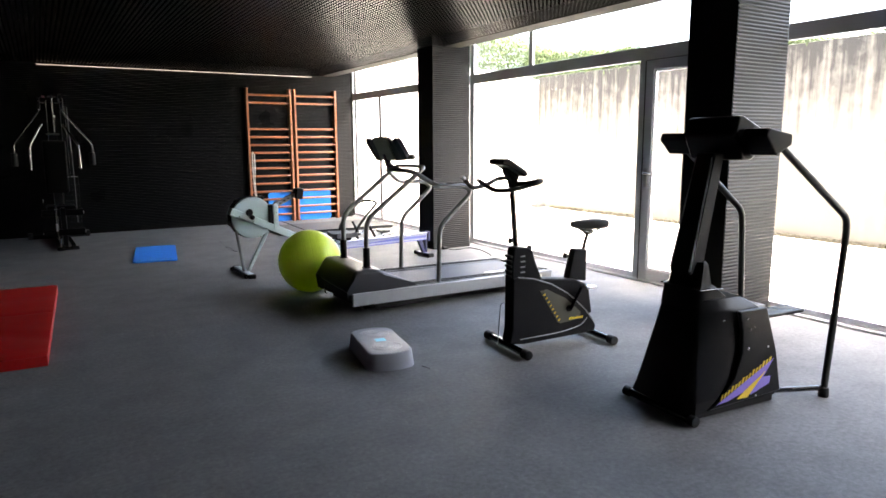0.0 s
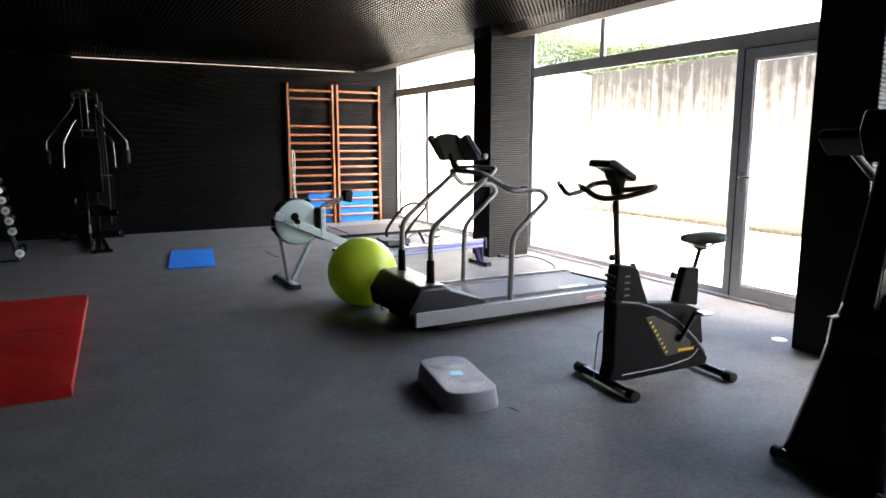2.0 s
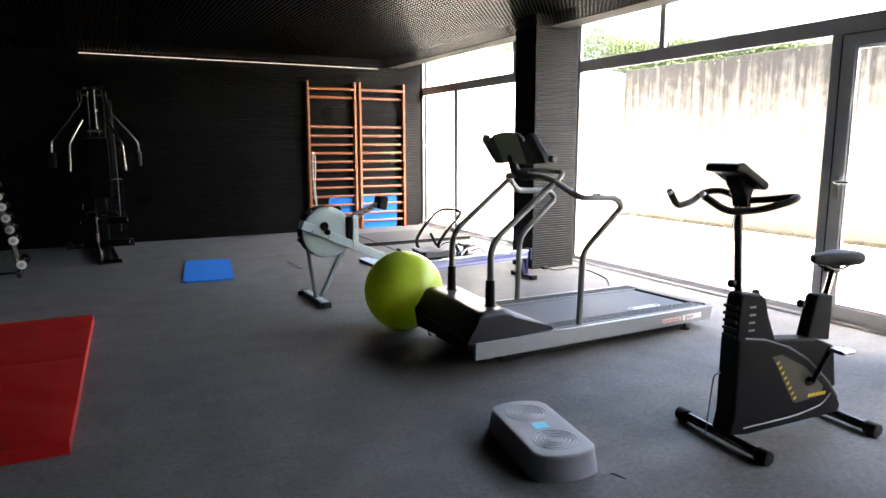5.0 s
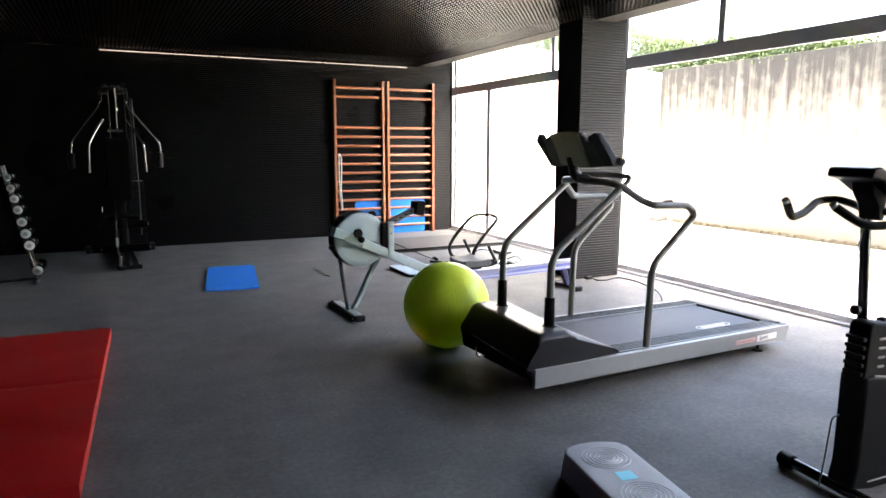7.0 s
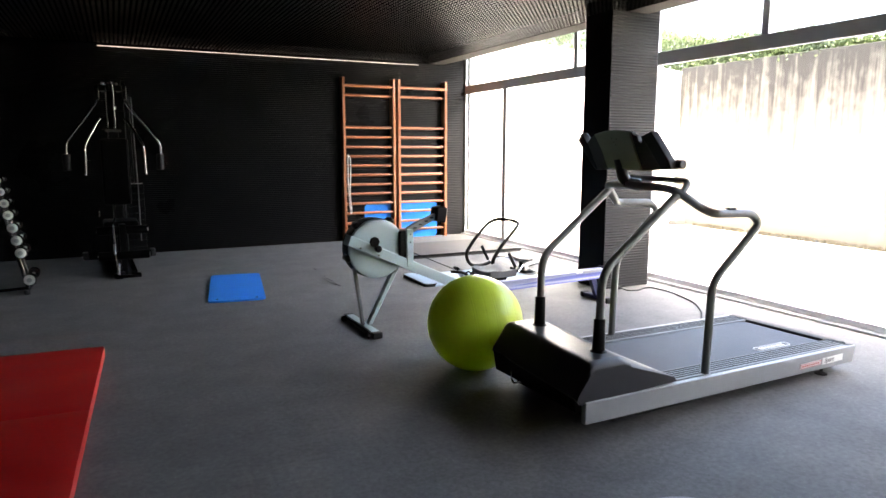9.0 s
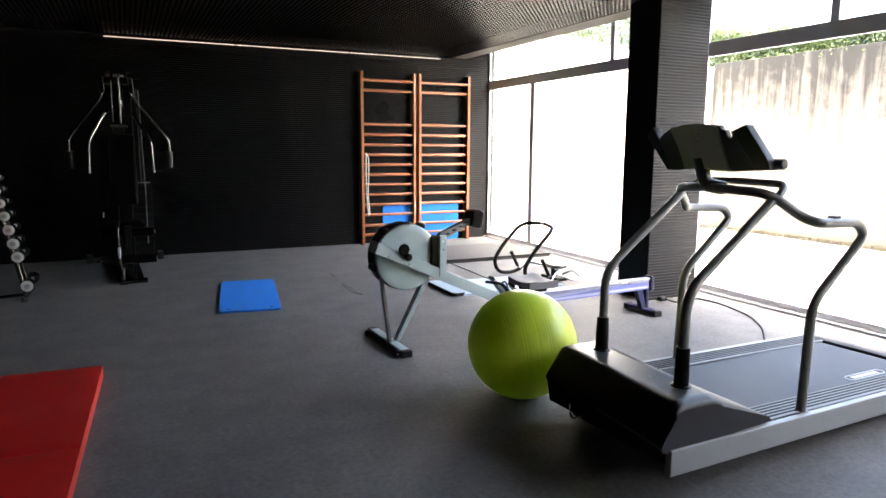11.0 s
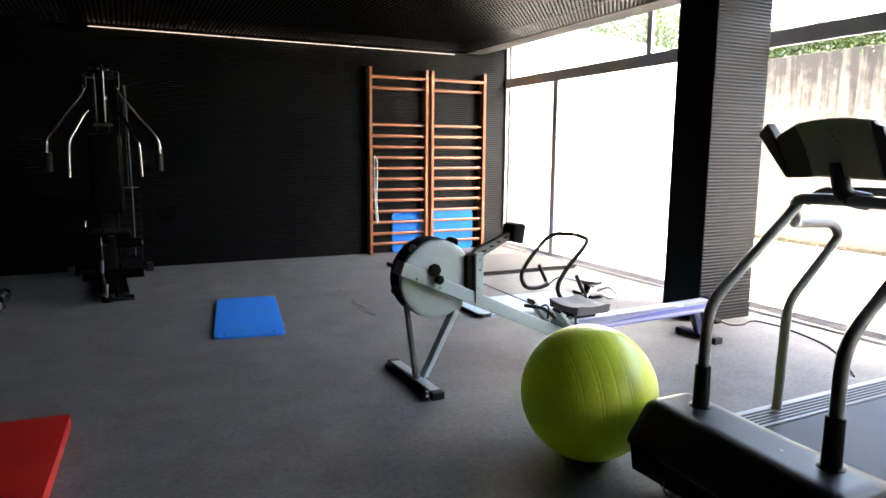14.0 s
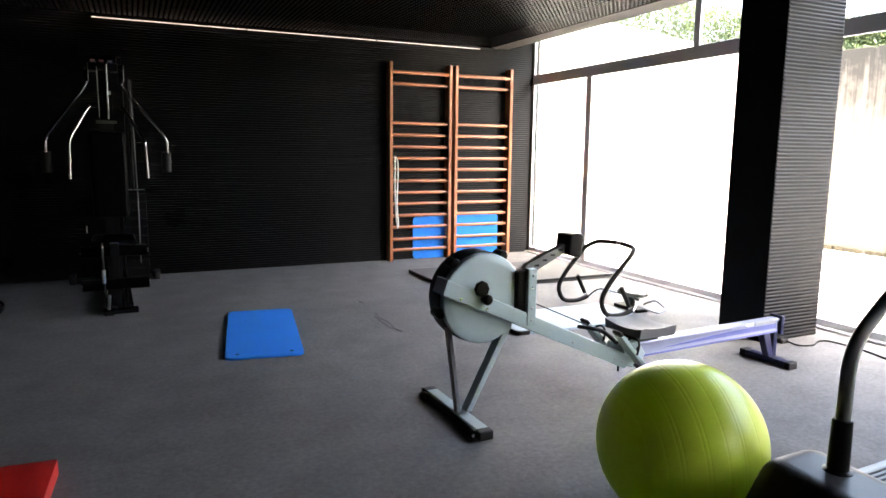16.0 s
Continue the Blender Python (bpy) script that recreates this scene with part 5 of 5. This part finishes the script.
# Black bar draws the shadow on the slab's front face.
bar("edge_shade", [(-0.98, -0.525, 0.036), (0.93, -0.525, 0.036)], 0.012, M_BLACK, plat, "black bar standing in for the shaded front edge")


def ab_trainer():
    a = thing("abdominal_trainer", 3.7, 8.58, 0, 0, "curved black tube abdominal trainer standing on pale mat", "abdominal trainer")
    far, near = 0.30, -0.28
    for y in (far, near):
        bar("rocker", [(0.16, y, 0.07), (0.06, y, 0.04), (-0.10, y, 0.05), (-0.16, y, 0.18), (-0.06, y, 0.33), (0.13, y, 0.52), (0.20, y * 0.8, 0.565), (0.24, y * 0.12, 0.575)], 0.019, M_BLACK_MATT, a, "black padded rocker tube", radius=0.10)
        bar("hand_grip", [(0.06, y + 0.02, 0.26), (0.145, y + 0.02, 0.10)], 0.017, M_BLACK_MATT, a, "black foam hand grip")
        bar("grip_stem", [(0.145, y + 0.02, 0.10), (0.17, y + 0.01, 0.06)], 0.010, M_CHROME, a, "chrome grip stem")
    bm = B()
    lathe(bm, [(0.018, -0.03), (0.02, -0.028), (0.02, 0.028), (0.018, 0.03)], (0, 1, 0), (0.24, 0.0, 0.575), 12)
    part("top_joint", bm, M_STEEL, a)
    bar("head_bar", [(0.17, far, 0.06), (0.24, 0.26, 0.14), (0.34, 0.16, 0.12), (0.40, 0.02, 0.10), (0.34, -0.16, 0.11), (0.24, -0.24, 0.10), (0.17, near, 0.06)], 0.010, M_CHROME, a, "chrome cross tube", radius=0.08)
    bm = B()
    rows = []
    for i in range(7):
        u = i / 6
        y = -0.14 + 0.28 * u
        s_ = 1.0 if 0 < i < 6 else 0.7
        rows.append([(0.40 + p * s_, y, 0.115 + q * s_ + 0.02 * (2 * u - 1) ** 2) for p, q in ((-0.07, 0.0), (-0.05, 0.03), (0.0, 0.02), (0.05, 0.03), (0.07, 0.0), (0.0, -0.015))])
    loft(bm, rows)
    part("head_rest", bm, M_GREY, a, "grey padded head rest")
    bar("loop_handle", [(0.36, -0.18, 0.08), (0.46, -0.22, 0.12), (0.52, -0.28, 0.05), (0.40, -0.32, 0.03), (0.34, -0.22, 0.06)], 0.009, M_STEEL, a, radius=0.03)
    block("base_foot", (0.33, -0.15, 0.0), (0.45, 0.15, 0.03), M_BLACK_MATT, a, bevel=0.008)
    block("base_post", (0.37, -0.03, 0.028), (0.41, 0.03, 0.11), M_BLACK_MATT, a)
    return a


ab_trainer()


def multigym():
    g = thing("multi_gym", 0.10, 10.87, 0, 2.0, "black multi-station gym machine with dark chrome bent arms", "gym machine")
    # base
    block("base_rail", (-0.07, -0.82, 0.0), (-0.005, 0.80, 0.07), M_BLACK_GLOSS, g)
    block("base_rail", (0.06, -0.82, 0.0), (0.115, 0.80, 0.07), M_BLACK_GLOSS, g)
    block("front_base", (-0.11, -0.86, 0.0), (0.15, -0.76, 0.035), M_BLACK_GLOSS, g)
    block("rear_base", (-0.35, 0.58, 0.0), (0.38, 0.68, 0.07), M_BLACK_GLOSS, g)
    for x in (-0.37, 0.38):
        block("foot_cap", (x - 0.03, 0.56, 0.0), (x + 0.03, 0.70, 0.09), M_BLACK_MATT, g, bevel=0.01)
    # uprights
    bm = B()
    prism(bm, [(-0.055, 0.05), (0.055, 0.05), (0.05, 2.05), (-0.05, 2.05)], -0.16, -0.08, 0.006)
    part("column", bm, M_BLACK, g)
    block("rear_column", (0.16, 0.5, 0.05), (0.24, 0.58, 1.95), M_BLACK, g)
    block("top_beam", (-0.04, -0.2, 1.98), (0.04, 0.58, 2.06), M_BLACK_GLOSS, g)
    bm = B()
    box(bm, (-0.115, -0.2, 1.96), (0.115, -0.02, 2.03), 0.015)
    head = part("top_housing", bm, M_BLACK, g)
    for x in (-0.135, 0.135):
        block("pivot_block", (x - 0.024, -0.19, 1.86), (x + 0.024, -0.06, 2.02), M_BLACK_GLOSS, g, bevel=0.008)
        bar("pivot_pin", [(x, -0.205, 1.97), (x, -0.185, 1.97)], 0.014, M_CHROME, g, n=14)
    for x in (-0.075, -0.01, 0.055, 0.12):
        bm = B()
        lathe(bm, [(0.01, -0.02), (0.03, -0.018), (0.032, 0.018), (0.01, 0.02)], (1, 0, 0), (x, -0.22, 2.045), 16)
        part("pulley", bm, M_CHROME if x < 0.1 else M_BLACK, head)
    bar("guide_rod", [(0.02, -0.225, 2.02), (0.02, -0.225, 1.56)], 0.011, M_DARKCHROME, g, "dark chrome guide rod")
    bar("guide_rod", [(-0.05, -0.215, 1.99), (-0.05, -0.215, 1.57)], 0.007, M_BLACK_GLOSS, g)
    block("rod_clip", (0.028, -0.235, 1.76), (0.045, -0.21, 1.79), M_WHITE, g, "small white clip", bevel=0.003)
    block("shield", (-0.055, -0.19, 1.55), (0.055, -0.16, 1.96), M_PAD, g)
    block("name_plate", (-0.08, -0.215, 1.52), (0.08, -0.19, 1.545), M_SHELL, g, "small dull plate", bevel=0.004)
    # four bent arms
    for sd in (-1, 1):
        bar("press_arm", [(0.125 * sd, -0.12, 1.95), (0.135 * sd, -0.12, 1.84), (0.472 * sd + 0.004, -0.10, 1.40), (0.478 * sd + 0.004, -0.10, 1.115)], 0.016, M_ARM, g, "dark chrome bent press arm", radius=0.05, n=14)
        bar("butterfly_arm", [(0.12 * sd, -0.20, 1.66), (0.15 * sd, -0.22, 1.625), (0.288 * sd, -0.28, 1.375), (0.298 * sd, -0.28, 1.055)], 0.016, M_ARM, g, "dark chrome bent butterfly arm", radius=0.05, n=14)
        bm = B()
        lathe(bm, [(0.03, 1.10), (0.04, 1.11), (0.04, 1.27), (0.03, 1.28)], at=(0.47 * sd, -0.08, 0), n=16)
        part("arm_pad", bm, M_BLACK_MATT, g)
    # seat, back rest, leg unit, weight stack
    bm = B()
    box(bm, (-0.14, -0.16 - 0.09, 0.72), (0.14, -0.155, 1.45), 0.03)
    part("back_rest", bm, M_PAD, g, "black padded back rest")
    bm = B()
    box(bm, (-0.17, -0.62, 0.50), (0.17, -0.20, 0.57), 0.025)
    part("seat", bm, M_PAD, g, "black padded seat")
    block("seat_post", (-0.045, -0.50, 0.06), (0.015, -0.42, 0.50), M_BLACK, g)
    block("leg_post", (-0.03, -0.78, 0.03), (0.03, -0.72, 0.56), M_BLACK, g)
    bar("leg_sleeve", [(-0.088, -0.87, 0.262), (-0.088, -0.87, 0.368)], 0.017, M_CHROME, g, "chrome leg sleeve")
    bar("leg_sleeve", [(-0.066, -0.885, 0.05), (-0.058, -0.88, 0.165)], 0.015, M_CHROME, g, "chrome leg sleeve")
    bar("leg_strut", [(-0.066, -0.885, 0.03), (-0.088, -0.87, 0.27), (-0.088, -0.86, 0.56), (-0.06, -0.60, 0.60)], 0.011, M_BLACK_GLOSS, g, radius=0.03)
    block("front_foot", (-0.10, -0.90, 0.0), (-0.03, -0.84, 0.04), M_BLACK_GLOSS, g)
    bar("stop_pin", [(0.024, -0.73, 0.48), (0.024, -0.73, 0.545)], 0.008, M_CHROME, g)
    for z, y in ((0.49, -0.72), (0.235, -0.80)):
        roll = bar("leg_roller", [(-0.24, y, z), (0.24, y, z)], 0.045, M_PAD, g, n=18)
        for x in (-0.245, 0.245):
            bm = B()
            lathe(bm, [(0.0, -0.006), (0.018, -0.005), (0.018, 0.005), (0.0, 0.006)], (1, 0, 0), (x, y, z), 12)
            part("roller_cap", bm, M_STEEL, roll)
    stack = block("stack_core", (0.10, 0.30, 0.09), (0.30, 0.48, 0.92), M_BLACK, g)
    for k in range(10):
        block("plate", (0.098, 0.296, 0.10 + 0.08 * k), (0.302, 0.484, 0.168 + 0.08 * k), M_BLACK, stack, bevel=0.004)
    bar("stack_rod", [(0.2, 0.39, 0.08), (0.2, 0.39, 1.95)], 0.012, M_BLACK, g)
    bar("cable", [(0.20, -0.15, 1.9), (0.215, -0.16, 0.9), (0.21, -0.2, 0.3)], 0.005, M_GREY, g, n=6)
    bar("knob_bar", [(-0.20, -0.3, 0.60), (-0.20, -0.3, 0.66)], 0.008, M_DARKCHROME, g)
    return g


multigym()


def dumbbell_rack():
    r = thing("dumbbell_rack", -0.858, 9.72, 0, 0, "dark A-shaped rack for chrome dumbbells", "dumbbell rack")
    for y in (0.0, 0.22):
        bar("leg", [(0.145, y, 0.03), (-0.075, y, 1.16)], 0.018, M_BLACK_GLOSS, r, "black painted steel leg")
        bar("leg", [(-0.315, y, 0.03), (-0.095, y, 1.16)], 0.018, M_BLACK_GLOSS, r, "black painted steel leg")
    bar("top_tube", [(-0.085, -0.06, 1.165), (-0.085, 0.28, 1.165)], 0.02, M_BLACK_GLOSS, r)
    bar("base_tube", [(0.15, -0.16, 0.02), (0.15, 0.36, 0.02)], 0.018, M_BLACK_GLOSS, r)
    bar("base_tube", [(-0.32, -0.16, 0.02), (-0.32, 0.36, 0.02)], 0.018, M_BLACK_GLOSS, r)
    bar("base_tube", [(0.13, 0.0, 0.03), (-0.30, -0.10, 0.03)], 0.014, M_BLACK_GLOSS, r)
    for x in (0.15, -0.32):
        for y in (-0.17, 0.37):
            bm = B()
            lathe(bm, [(0.024, 0.0), (0.026, 0.01), (0.024, 0.035), (0.018, 0.04)], at=(x, y, 0), n=12)
            part("foot_cap", bm, M_BLACK_MATT, r)
    tiers = [(1.055, 0.036), (0.952, 0.038), (0.846, 0.041), (0.737, 0.044), (0.618, 0.047), (0.50, 0.049), (0.383, 0.050), (0.125, 0.052)]
    for z, rad in tiers:
        lx = 0.145 - 0.22 * (z - 0.03) / 1.13
        for s in (1, -1):
            x = lx + 0.045 if s > 0 else -0.17 - lx - 0.03
            for y in (0.0, 0.22):
                bar("cradle", [(lx if s > 0 else -0.17 - lx, y, z - 0.01), (x, y, z - 0.026), (x + 0.03 * s, y, z - 0.008)], 0.007, M_DARKCHROME, r, n=8)
            d = thing("dumbbell", -0.858 + x, 9.72, z, 0, "chrome dumbbell resting on the rack", "dumbbell", "dumbbells on the rack")
            for y in (-0.075, 0.295):
                bm = B()
                lathe(bm, [(rad * 0.7, -0.045), (rad * 0.95, -0.042), (rad, -0.036), (rad, 0.036), (rad * 0.95, 0.042), (rad * 0.6, 0.045)], (0, 1, 0), (0, y, 0), 24)
                part("weight", bm, M_DARKCHROME, d)
                bm = B()
                e = -1 if y < 0 else 1
                lathe(bm, [(0.0, 0.0), (rad * 0.92, 0.0), (rad * 0.9, 0.003), (rad * 0.5, 0.008), (0.0, 0.0095)], (0, e, 0), (0, y + 0.0445 * e, 0), 24)
                disc = part("end_disc", bm, M_DISC, d, "machined end face paled for the window reflection")
                bm = B()
                lathe(bm, [(0.0, 0.0), (rad * 0.42, 0.0), (rad * 0.40, 0.002), (0.0, 0.003)], (0, e, 0), (0, y + 0.0545 * e, 0), 18)
                part("hub", bm, M_STEEL, disc, "grey hub")
            bar("grip", [(0, -0.04, 0), (0, 0.26, 0)], 0.014, M_STEEL, d)
    return r


dumbbell_rack()

# cables and small things on the floor
for pts in ([(2.05, 9.77, 0.004), (2.035, 9.70, 0.004), (2.045, 9.62, 0.004)],
            [(2.03, 9.26, 0.004), (2.0, 9.1, 0.004), (2.03, 8.93, 0.004), (2.0, 8.78, 0.004), (2.035, 8.62, 0.004), (1.985, 8.72, 0.004), (1.975, 8.92, 0.004), (1.99, 9.16, 0.004)]):
    c = thing("loose_cord", 0, 0, 0, label="thin black cord lying on the floor", category="cord")
    bar("cord", pts, 0.0016, M_BLACK_MATT, c, radius=0.08, n=6)
c = thing("loose_cord", 0, 0, 0, label="thin dark cord trailing from column to stepper", category="cord")
bar("cord", [(4.12, 3.03, 0.004), (3.93, 3.06, 0.004), (3.80, 2.98, 0.004), (3.95, 3.0, 0.004), (3.72, 2.97, 0.004), (3.53, 2.86, 0.004), (3.39, 2.78, 0.004), (3.34, 2.6, 0.004), (3.30, 2.35, 0.004)], 0.0035, M_BLACK_MATT, c, radius=0.08, n=6)
c = thing("power_cable", 0, 0, 0, label="black mains cable with plug beside the column", category="cable")
bar("cord", [(4.41, 7.33, 0.02), (4.42, 7.24, 0.006), (4.53, 7.20, 0.006), (4.64, 7.26, 0.006), (4.73, 7.26, 0.006), (4.76, 7.05, 0.006), (4.69, 6.8, 0.006), (4.62, 6.6, 0.006), (4.42, 6.33, 0.006), (4.14, 6.08, 0.006)], 0.006, M_BLACK_MATT, c, radius=0.12, n=8)
bm = B()
box(bm, (4.36, 7.32, 0.0), (4.43, 7.38, 0.035), 0.012)
part("plug", bm, M_BLACK_MATT, c, "black rubber plug")
# Flat round white disc on the floor beside the first column.
bm = B()
lathe(bm, [(0.0, 0.0), (0.052, 0.0), (0.052, 0.003), (0.046, 0.006), (0.0, 0.007)], n=32)
solid("floor_disc", bm, M_WHITE, "round white disc on the floor by the column", "socket cover", at=pose(4.236, 3.56, 0.0))
bm = B()
tube(bm, [(-0.035, 0.0, 0.002), (0.0, 0.003, 0.003), (0.035, 0.0, 0.002)], 0.002, 6)
solid("scrap", bm, M_BLACK_MATT, "small dark scrap of cord on floor", "scrap", at=pose(1.875, 3.43, 0.0, 0, 0, -75))
bm = B()
prism(bm, [(-0.14, 0), (0.13, 0), (0.14, 0.05), (0.09, 0.09), (-0.12, 0.08)], -0.1, 0.1, 0.02)
solid("stone", bm, M_STONE, "dark loose stone at the foot of the wall", "stone", at=pose(9.26, 11.38, -0.03))
bm = B()
rng = np.random.default_rng(3)
for k in range(900):
    y = rng.uniform(-4, 11.1)
    sx, sy, sz = rng.uniform(0.02, 0.10), rng.uniform(0.02, 0.08), rng.uniform(0.01, 0.06)
    box(bm, (9.43 - sx, y, -0.03), (9.44, y + sy, -0.03 + sz))
solid("moss", bm, M_MOSS, "moss and grit along the foot of the wall", "moss", kind="stuff")
